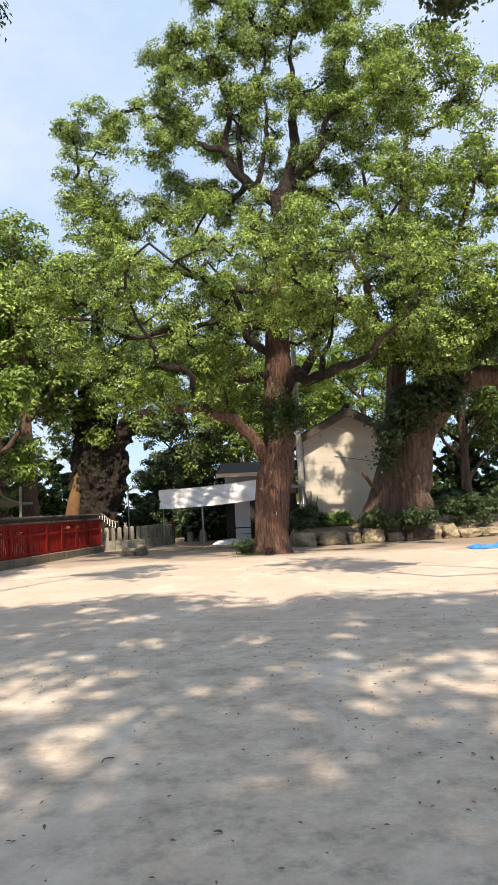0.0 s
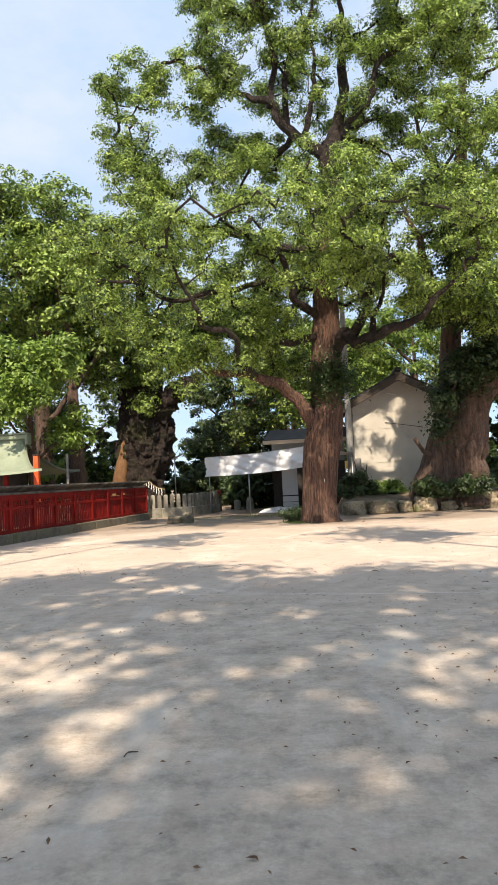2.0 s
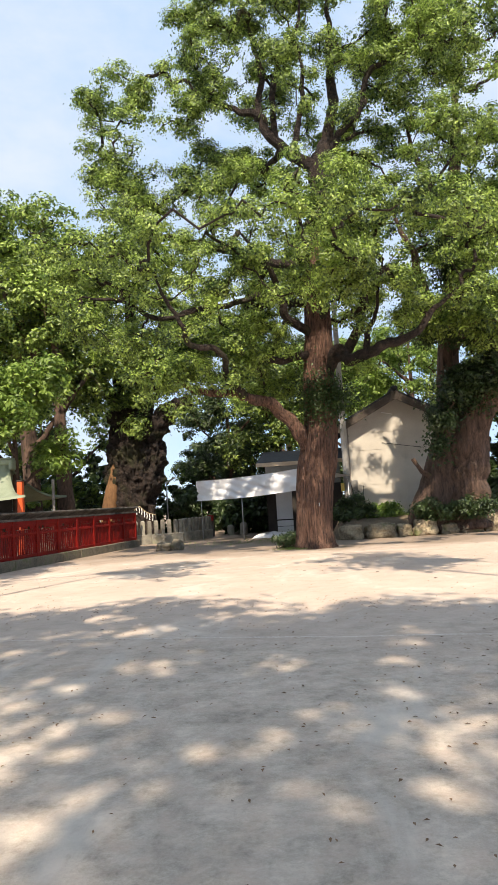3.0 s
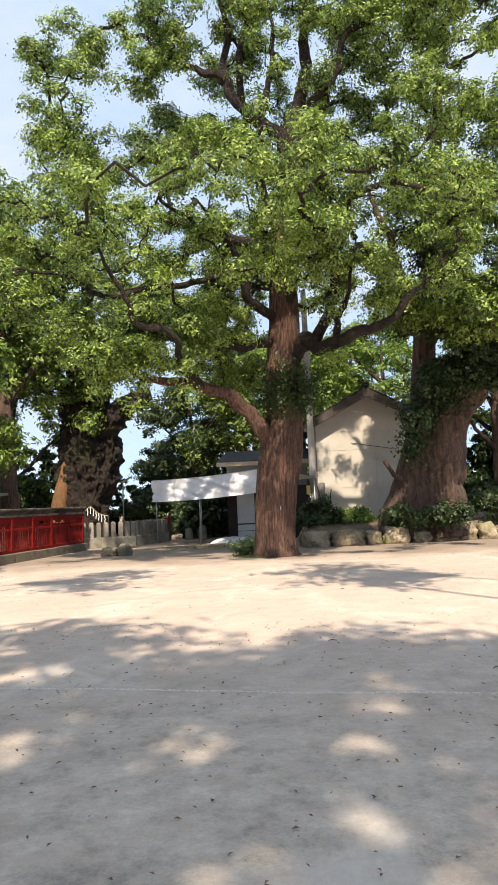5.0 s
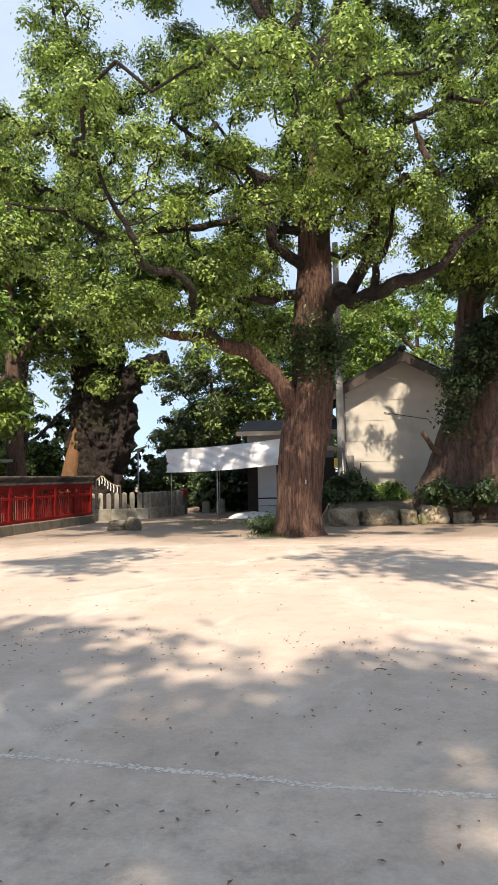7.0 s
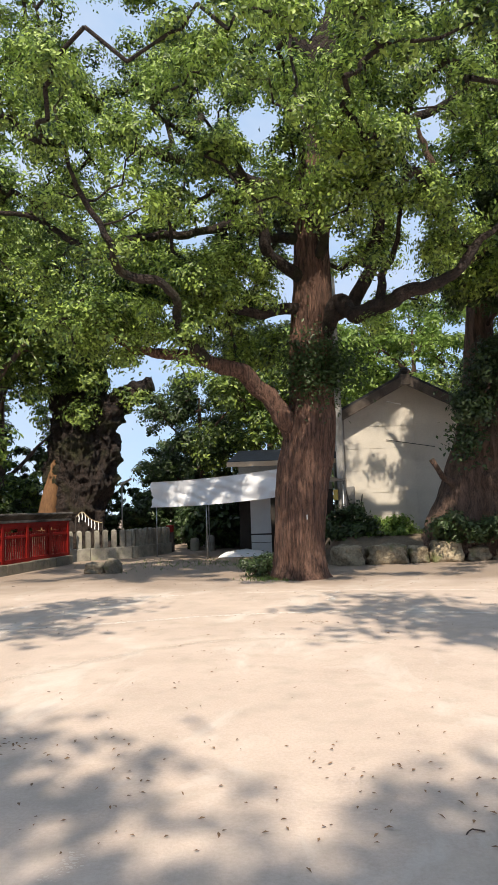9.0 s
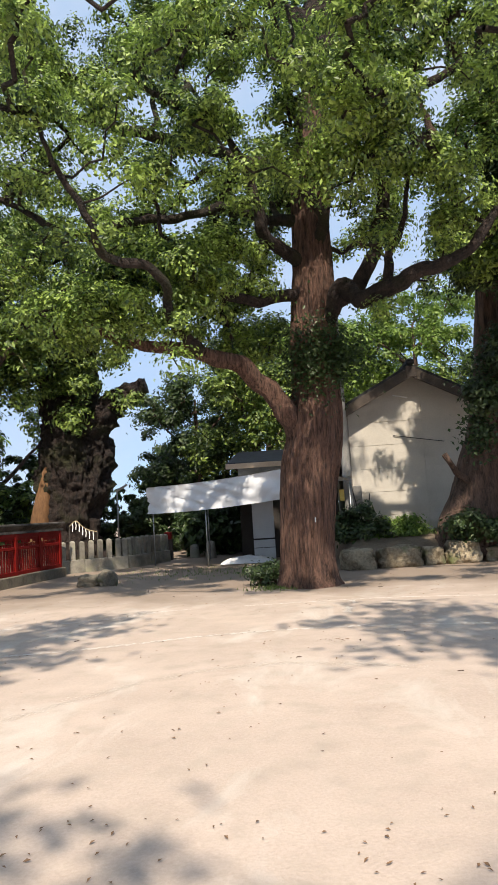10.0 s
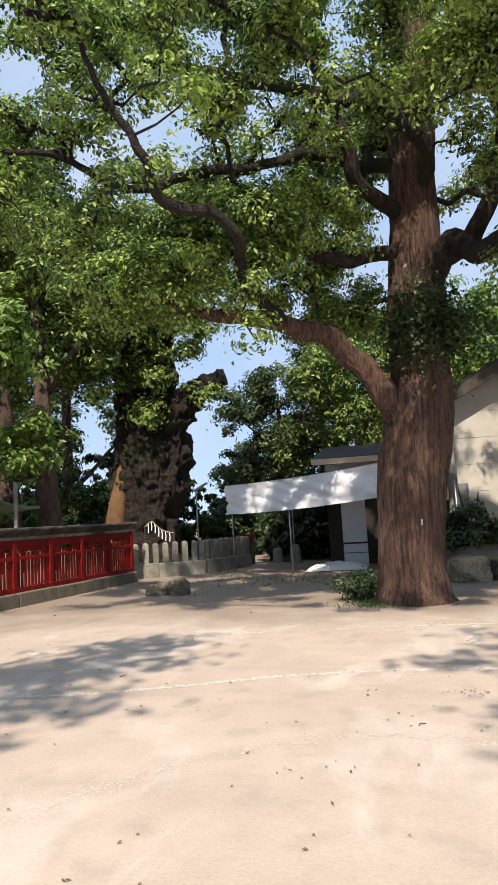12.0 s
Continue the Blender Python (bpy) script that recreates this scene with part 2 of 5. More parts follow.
def tube(rows, seg, lump=0.0, lump_scale=1.0, ridge=0.0, ridges=9, cap=True, base=0, rough=0.9):
    """Skin round a path of x, y, z, r; lump: burls, ridge: furrows along it. Verts and faces, whose numbers start at base."""
    n = len(rows)
    way = np.gradient(rows[:, :3], axis=0)
    way /= np.linalg.norm(way, axis=1)[:, None] + 1e-9
    side = np.cross(way[0], (0.3, 0.9, 0.1))
    side /= np.linalg.norm(side)
    verts, faces = [], []
    turn = np.linspace(0, 2 * math.pi, seg, endpoint=False)
    for i in range(n):
        side = side - way[i] * np.dot(side, way[i])
        side /= np.linalg.norm(side)
        other = np.cross(way[i], side)
        r = np.full(seg, rows[i, 3])
        ring = np.outer(np.cos(turn), side) + np.outer(np.sin(turn), other)
        if lump or ridge:
            for j in range(seg):
                q = Vector(rows[i, :3] + ring[j] * rows[i, 3])
                if lump:
                    r[j] *= 1 + lump * noise.fractal(q * lump_scale, rough, 2.1, 5)
                if ridge:
                    r[j] *= 1 + ridge * (abs(noise.noise(Vector((turn[j] * ridges / 2, math.cos(turn[j]) * ridges / 2, q.z * 0.45)))) * 2 - 0.5)
        verts += list(rows[i, :3] + ring * r[:, None])
    for i in range(n - 1):
        for j in range(seg):
            a, b = base + i * seg + j, base + i * seg + (j + 1) % seg
            faces.append((a, b, b + seg, a + seg))
    if cap:
        faces.append(tuple(base + (n - 1) * seg + j for j in range(seg)))
        faces.append(tuple(base + j for j in reversed(range(seg))))
    return verts, faces


def pipe(name, points, radius, mat, parent=None, seg=8, steps=1, label=""):
    v, f = tube(smooth_path([(*p, radius) for p in points], steps), seg)
    return raw(name, v, f, mat, parent, label, smooth=True)


# ---- trees ----
def leaf_mesh(name, at, up, size, mat, rng, parent, label="", slim=0.5, droop=0.35):
    """One folded blade of two triangles at each place; up: the way each leaf faces."""
    n = len(at)
    spin = rng.normal(size=(n, 3))
    spin[:, 2] -= droop
    along = spin - up * np.sum(spin * up, axis=1)[:, None]
    along /= np.linalg.norm(along, axis=1)[:, None] + 1e-9
    across = np.cross(up, along)
    ln = size * rng.uniform(0.7, 1.3, n)[:, None]
    base = at - along * ln * 0.5
    tip = at + along * ln * 0.5 - up * ln * 0.08
    left = at - across * ln * slim * 0.5 + up * ln * 0.1
    right = at + across * ln * slim * 0.5 + up * ln * 0.1
    verts = np.stack([base, left, tip, right], axis=1).reshape(-1, 3).astype(np.float32)
    i = np.arange(n, dtype=np.int32)[:, None] * 4
    loops = np.hstack([i, i + 2, i + 1, i, i + 3, i + 2]).ravel().astype(np.int32)
    me = bpy.data.meshes.new(name)
    me.vertices.add(len(verts))
    me.vertices.foreach_set("co", verts.ravel())
    me.loops.add(len(loops))
    me.loops.foreach_set("vertex_index", loops)
    me.polygons.add(2 * n)
    me.polygons.foreach_set("loop_start", np.arange(0, 6 * n, 3, dtype=np.int32))
    me.update(calc_edges=True)
    return link_mesh(name, me, mat, parent, label)


def clump_leaves(centres, radius, per, rng, flat=0.75, sprays=9, spread=0.16, dome=0.5):
    """Places and facings of leaves: every clump is a dome of sprays, every spray a tuft; dome: how far the sprays turn to the light."""
    n = len(centres)
    s = rng.normal(size=(n, sprays, 3))
    s /= np.linalg.norm(s, axis=2)[:, :, None]
    s[:, :, 2] += dome
    s /= np.linalg.norm(s, axis=2)[:, :, None] + 1e-6
    out = s.reshape(-1, 3).copy()
    s = s * rng.uniform(0.5, 1.0, (n, sprays, 1)) * radius[:, None, None]
    s[:, :, 2] *= flat
    s = (centres[:, None, :] + s).reshape(-1, 3)
    k = max(1, per // sprays)
    off = rng.normal(size=(len(s), k, 3)) * rng.uniform(0.6, 1.3, (len(s), 1, 1))
    off[:, :, 2] = off[:, :, 2] * 0.6 - 0.4 * np.hypot(off[:, :, 0], off[:, :, 1]) + 0.4
    at = (s[:, None, :] + off * spread).reshape(-1, 3)
    up = out[:, None, :] * 0.75 + off * 0.28 + rng.normal(size=off.shape) * 0.26 + np.array((0, 0, 0.35))
    up = up.reshape(-1, 3)
    return at, up / np.linalg.norm(up, axis=1)[:, None]


def open_gaps(at, up, gaps, rng):
    """Leaves that stand in the light of the small breaks in a crown are left out: (x, y, r) of each break's patch of sun on the ground."""
    hit = at - np.outer(at[:, 2] / sun_from.z, sun_from)
    keep = np.ones(len(at), bool)
    wild = rng.normal(size=len(at)) * 0.12
    for x, y, r in gaps:
        dx, dy = (hit[:, 0] - x) / r, (hit[:, 1] - y) / (1.3 * r)
        turn = np.arctan2(dy, dx)
        edge = 1 + 0.22 * np.sin(2 * turn + 9 * x) + 0.16 * np.sin(5 * turn + 7 * y) + wild
        keep &= (np.hypot(dx, dy) > edge) | (rng.random(len(at)) < 0.16)
    return at[keep], up[keep]


def scatter_mass(masses, rng, hollow=0.5):
    """Clump centres in a list of ellipsoids (x, y, z, rx, ry, rz, count), thicker towards the outside."""
    out = []
    for x, y, z, rx, ry, rz, count in masses:
        d = rng.normal(size=(count * 3 + 6, 3))
        d /= np.linalg.norm(d, axis=1)[:, None]
        d *= (rng.uniform(hollow ** 3, 1, len(d)) ** (1 / 3))[:, None]
        p = d * (rx, ry, rz) + (x, y, z)
        rank = np.array([noise.noise(Vector(q) * 0.8) for q in p]) + rng.uniform(-0.7, 0.7, len(p))
        out.append(p[np.argsort(-rank)[:count]])
    return np.vstack(out)


def grow(limbs, centres, rng, twig=0.011, jog=0.10):
    """Twigs from the limbs out to every clump, each joining the nearest wood; thicker where they carry more."""
    nodes = [tuple(r[:3]) for rows in limbs for r in rows]
    ends = len(nodes)
    parent, pos = [-1] * ends, np.zeros((ends + 4 * len(centres), 3))
    pos[:ends] = nodes
    count = ends
    near = np.min(np.linalg.norm(centres[:, None, :] - pos[None, :ends:3, :], axis=2), axis=1)
    for i in np.argsort(near):
        c = centres[i]
        gap = np.linalg.norm(pos[:count] - c, axis=1) + 0.25 * np.maximum(pos[:count, 2] - c[2], 0)
        j = int(np.argmin(gap))
        a, span = pos[j].copy(), np.linalg.norm(c - pos[j])
        last = j
        for s in (0.3, 0.62, 1.0):
            q = a + (c - a) * s + rng.normal(size=3) * jog * span * (s < 1) + np.array((0, 0, 0.10 * span * math.sin(s * math.pi) - 0.05 * span * s))
            pos[count] = q
            parent.append(last)
            last = count
            count += 1
    load = np.zeros(count)
    load[ends:] = 0.34
    for i in range(count - 1, ends - 1, -1):
        if parent[i] >= ends:
            load[parent[i]] += load[i]
    verts, faces = [], []
    r = twig * np.sqrt(load + 0.4)
    for i in range(ends, count):
        j = parent[i]
        a, b = pos[j], pos[i]
        ra = min(r[i] * 1.25, r[j]) if j >= ends else r[i] * 1.3
        rows = np.array([(*a, ra), (*b, r[i])])
        v, f = tube(rows, 5 if r[i] > 0.03 else 4, cap=False, base=len(verts))
        verts += v
        faces += f
    return verts, faces


def tree(name, at, label, trunk, limbs, masses, seed, bark=M_BARK, leaf=M_LEAF, size=0.13, per=280, radius=(0.45, 0.9), seg=20,
         lump=0.10, lump_scale=0.9, ridge=0.05, ridges=11, steps=8, twig=0.010, spread=0.12, group="", sprays=14, dress=0, limb_bark=None, bare=(), gaps=(), dome=0.5, hollow=0.5, rough=0.9):
    rng = np.random.default_rng(seed)
    ob = thing(name, at, label, "tree", group)
    rows = smooth_path(trunk, steps)
    v, f = tube(rows, seg, lump, lump_scale, ridge, ridges, rough=rough)
    raw("trunk", v, f, bark, ob, smooth=True)
    paths = [rows]
    for points in limbs:
        lr = smooth_path(points, steps)
        for i in range(1, len(lr)):
            w = noise.noise_vector(Vector(lr[i, :3]) * 1.1) * min(0.13, 0.03 * i) + noise.noise_vector(Vector(lr[i, :3]) * 3.2) * min(0.07, 0.015 * i)
            lr[i, :3] += (w.x, w.y, w.z)
        lr[2:, 3] *= 0.82
        v, f = tube(lr, max(8, seg // 2), lump * 1.5, lump_scale * 3.0, ridge * 0.9, 9)
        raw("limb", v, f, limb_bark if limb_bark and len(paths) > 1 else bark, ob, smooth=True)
        paths.append(lr)
    if masses:
        centres = scatter_mass(masses, rng, hollow)
        for lr in paths[1:]:
            k = rng.integers(int(len(lr) * 0.35), len(lr), dress)
            if dress and np.linalg.norm(lr[-1, :3] - lr[0, :3]) > 2.2:
                centres = np.vstack([centres, lr[k, :3] + rng.normal(size=(dress, 3)) * (0.5, 0.5, 0.35) + (0, 0, 0.2)])
        for x, y, z, r in bare:       # where the crown stands open to the sun over a bare stretch of wood
            off = centres - (x, y, z)
            away = np.linalg.norm(off - np.outer(off @ np.array(sun_from), sun_from), axis=1)
            centres = centres[(away > r) | (centres[:, 2] < z)]
        upper = [p[len(p) // 3:] if i == 0 else p for i, p in enumerate(paths)]
        v, f = grow(upper, centres, rng, twig)
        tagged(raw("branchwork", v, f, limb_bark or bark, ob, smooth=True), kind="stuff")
        rad = rng.uniform(radius[0], radius[1], len(centres))
        p, up = clump_leaves(centres, rad, per, rng, spread=spread, sprays=sprays, dome=dome)
        if len(gaps):
            p, up = open_gaps(p, up, gaps, rng)
        tagged(leaf_mesh("crown", p, up, size, leaf, rng, ob), kind="stuff")
    return ob


# ---- ground ----
def ground_height(x, y):
    h = 0.012 * noise.noise(Vector((x * 0.35, y * 0.35, 0.0)))
    return h


def build_ground():
    xs = sorted({-600, -200, -80, -40, -25, *[-16 + 0.4 * i for i in range(81)], 25, 40, 80, 200, 600})
    ys = sorted({-400, -150, -60, -30, -15, -6, *[-2 + 0.4 * i for i in range(91)], 40, 48, 60, 90, 200, 900})
    verts = [(x, y, ground_height(x, y)) for y in ys for x in xs]
    w = len(xs)
    faces = [(j * w + i, j * w + i + 1, (j + 1) * w + i + 1, (j + 1) * w + i) for j in range(len(ys) - 1) for i in range(w - 1)]
    return tagged(raw("ground", verts, faces, M_SAND, smooth=True), "packed pale sandy shrine ground with scattered leaves", "ground", kind="structure")


ground = build_ground()
# earth shows through the sand round the trees; behind them its brown also paints in shade
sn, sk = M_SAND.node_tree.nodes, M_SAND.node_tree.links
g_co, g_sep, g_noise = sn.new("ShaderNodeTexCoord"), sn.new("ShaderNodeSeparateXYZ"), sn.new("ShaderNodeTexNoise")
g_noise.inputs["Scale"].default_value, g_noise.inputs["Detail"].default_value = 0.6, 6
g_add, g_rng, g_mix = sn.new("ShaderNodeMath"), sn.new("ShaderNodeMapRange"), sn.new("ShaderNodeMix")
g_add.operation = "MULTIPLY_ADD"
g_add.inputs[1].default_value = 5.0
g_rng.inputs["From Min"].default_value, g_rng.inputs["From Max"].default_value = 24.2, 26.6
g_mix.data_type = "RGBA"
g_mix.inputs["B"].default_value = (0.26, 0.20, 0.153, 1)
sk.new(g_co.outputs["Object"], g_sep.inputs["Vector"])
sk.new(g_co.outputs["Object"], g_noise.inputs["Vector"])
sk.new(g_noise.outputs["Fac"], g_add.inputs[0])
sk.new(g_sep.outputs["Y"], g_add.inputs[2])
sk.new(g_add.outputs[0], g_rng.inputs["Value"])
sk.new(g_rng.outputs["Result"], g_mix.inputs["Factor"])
f_noise, f_rng, f_mix = sn.new("ShaderNodeTexNoise"), sn.new("ShaderNodeMapRange"), sn.new("ShaderNodeMix")
f_noise.inputs["Scale"].default_value, f_noise.inputs["Detail"].default_value, f_noise.inputs["Roughness"].default_value = 5.0, 10, 0.78
f_rng.inputs["From Min"].default_value, f_rng.inputs["From Max"].default_value, f_rng.inputs["To Max"].default_value = 0.33, 0.62, 0.5
f_mix.data_type = "RGBA"
m_noise, m_rng, m_mix = sn.new("ShaderNodeTexNoise"), sn.new("ShaderNodeMapRange"), sn.new("ShaderNodeMix")
m_noise.inputs["Scale"].default_value, m_noise.inputs["Detail"].default_value, m_noise.inputs["Roughness"].default_value = 2.6, 12, 0.82
m_rng.inputs["From Min"].default_value, m_rng.inputs["From Max"].default_value = 0.38, 0.62
m_mix.data_type = "RGBA"
m_mix.inputs["A"].default_value, m_mix.inputs["B"].default_value = (0.27, 0.232, 0.190, 1), (0.62, 0.532, 0.446, 1)
sk.new(g_co.outputs["Object"], m_noise.inputs["Vector"])
sk.new(m_noise.outputs["Fac"], m_rng.inputs["Value"])
sk.new(m_rng.outputs["Result"], m_mix.inputs["Factor"])
sk.new(m_mix.outputs["Result"], f_mix.inputs["B"])
sk.new(g_co.outputs["Object"], f_noise.inputs["Vector"])
sk.new(f_noise.outputs["Fac"], f_rng.inputs["Value"])
f_far, f_mul = sn.new("ShaderNodeMapRange"), sn.new("ShaderNodeMath")
f_far.inputs["From Min"].default_value, f_far.inputs["From Max"].default_value = 10.5, 15.0
f_far.inputs["To Min"].default_value, f_far.inputs["To Max"].default_value = 2.6, 0.45
f_mul.operation, f_mul.use_clamp = "MULTIPLY", True
sk.new(g_add.outputs[0], f_far.inputs["Value"])
sk.new(f_rng.outputs["Result"], f_mul.inputs[0])
sk.new(f_far.outputs["Result"], f_mul.inputs[1])
sk.new(f_mul.outputs[0], f_mix.inputs["Factor"])
sand_in = sn["Principled BSDF"].inputs["Base Color"]
sk.new(sand_in.links[0].from_socket, f_mix.inputs["A"])
s_map, s_noise, s_rng, s_mix = sn.new("ShaderNodeMapping"), sn.new("ShaderNodeTexNoise"), sn.new("ShaderNodeMapRange"), sn.new("ShaderNodeMix")
s_map.inputs["Rotation"].default_value, s_map.inputs["Scale"].default_value = (0, 0, 0.7), (0.9, 0.45, 1)
s_noise.inputs["Scale"].default_value, s_noise.inputs["Detail"].default_value, s_noise.inputs["Roughness"].default_value = 1.1, 9, 0.66
s_noise.inputs["Distortion"].default_value = 0.6
s_rng.inputs["From Min"].default_value, s_rng.inputs["From Max"].default_value, s_rng.inputs["To Max"].default_value = 0.53, 0.66, 0.65
s_mix.data_type = "RGBA"
s_mix.inputs["B"].default_value = (0.60, 0.54, 0.475, 1)
sk.new(g_co.outputs["Object"], s_map.inputs["Vector"])
sk.new(s_map.outputs["Vector"], s_noise.inputs["Vector"])
sk.new(s_noise.outputs["Fac"], s_rng.inputs["Value"])
sk.new(s_rng.outputs["Result"], s_mix.inputs["Factor"])
sk.new(f_mix.outputs["Result"], s_mix.inputs["A"])
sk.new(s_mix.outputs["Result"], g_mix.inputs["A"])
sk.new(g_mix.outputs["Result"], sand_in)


# ---- red roofed fence ----
def build_red_fence():
    a, b = Vector((-9.6, 11.4, 0)), Vector((-7.0, 30.3, 0))
    run = (b - a).length
    m = Matrix.Translation(a) @ Matrix.Rotation(math.atan2(b.y - a.y, b.x - a.x), 4, "Z") @ Matrix.Diagonal((1, 1, 1.1, 1))
    ob = thing("roofed_fence", a, "vermilion slatted shrine fence with weathered board roof on a stone kerb", "fence")
    rng = random.Random(4)
    x, i = 0.0, 0
    while x < run - 0.05:
        w = min(1.15 + 0.25 * rng.random(), run - x)
        part("kerb_stone", one_box(x + 0.006, x + w - 0.006, -0.17, 0.16, -0.05, 0.25 + 0.012 * rng.random(), m, 0.02), M_KERB, ob)
        x += w
    bay = run / round(run / 1.28)
    for k in range(round(run / bay) + 1):
        c = min(max(k * bay, 0.07), run - 0.07)
        part("post", one_box(c - 0.06, c + 0.06, -0.06, 0.06, 0.24, 1.24, m, 0.008), M_RED, ob)
    for name, z0, z1, d in (("bottom_rail", 0.25, 0.35, 0.05), ("middle_rail", 0.86, 0.93, 0.045), ("top_rail", 1.14, 1.24, 0.05)):
        part(name, one_box(0.0, run, -d, d, z0, z1, m, 0.006), M_RED, ob)
    part("frieze_board", one_box(0.0, run, -0.03, 0.03, 1.085, 1.14, m, 0.004), M_RED, ob)
    n = int(run / 0.115)
    for k in range(n):
        c = (k + 0.5) * run / n
        part("slat", one_box(c - 0.032, c + 0.032, -0.013, 0.013, 0.35, 1.0 + 0.015 * rng.random(), m), M_RED, ob)
    for k in range(n):
        c = (k + 0.5) * run / n
        if rng.random() < 0.85:
            part("strut", one_box(c - 0.045, c + 0.045, -0.012, 0.012, 1.016, 1.15, m), M_RED, ob)
    # roof: boards lapped on both slopes, with a ridge board
    part("wall_plate", one_box(-0.1, run + 0.1, -0.07, 0.07, 1.24, 1.30, m), M_ROOFBOARD, ob)
    boards = int(run / 0.34)
    for side in (-1, 1):
        for k in range(boards):
            x0 = -0.22 + k * (run + 0.44) / boards
            x1 = x0 + (run + 0.44) / boards - 0.01
            tip = 0.02 * rng.random()
            bm = bmesh.new()
            vs = put_box(bm, x0, x1, 0.0, 0.47 + tip, -0.016, 0.016 + 0.008 * rng.random())
            bmesh.ops.transform(bm, matrix=m @ Matrix.Translation((0, 0, 1.43)) @ Matrix.Rotation(side * math.pi / 2 - math.pi / 2, 4, "Z") @ Matrix.Rotation(radians(-22), 4, "X"), verts=bm.verts)
            part("roof_board", bm, M_ROOFBOARD, ob)
    part("ridge_board", one_box(-0.26, run + 0.26, -0.07, 0.07, 1.425, 1.475, m, 0.01), M_ROOFBOARD, ob)


# ---- stone fence ----
def build_stone_fence():
    corners = [Vector((-11.5, 28.6, 0)), Vector((-5.45, 32.2, 0)), Vector((-4.55, 34.4, 0))]
    ob = thing("stone_fence", corners[1], "weathered granite post fence on a low stone wall", "fence")
    rng = random.Random(9)
    for a, b in zip(corners, corners[1:]):
        run = (b - a).length
        m = Matrix.Translation(a) @ Matrix.Rotation(math.atan2(b.y - a.y, b.x - a.x), 4, "Z")
        k = max(1, round(run / 1.3))
        for i in range(k):
            part("base_stone", one_box(i * run / k + 0.005, (i + 1) * run / k - 0.005, -0.14, 0.14, -0.05, 0.40 + 0.008 * rng.random(), m, 0.015), M_GRANITE, ob)
        n = round(run / 0.29)
        for i in range(n + 1):
            c = min(max(i * run / n, 0.09), run - 0.09)
            h = 0.93 + 0.03 * rng.random()
            bm = bmesh.new()
            put_box(bm, c - 0.075, c + 0.075, -0.07, 0.07, 0.39, h)
            top = [v for v in bm.verts if v.co.z > h - 0.01]
            made = bmesh.ops.extrude_face_region(bm, geom=[f for f in bm.faces if all(v in top for v in f.verts)])
            ext = [v for v in made["geom"] if isinstance(v, bmesh.types.BMVert)]
            for v in ext:
                v.co = Vector((c + (v.co.x - c) * 0.45, v.co.y * 0.45, h + 0.05))
            bmesh.ops.transform(bm, matrix=m, verts=bm.verts)
            part("stone_post", bm, M_GRANITE, ob)


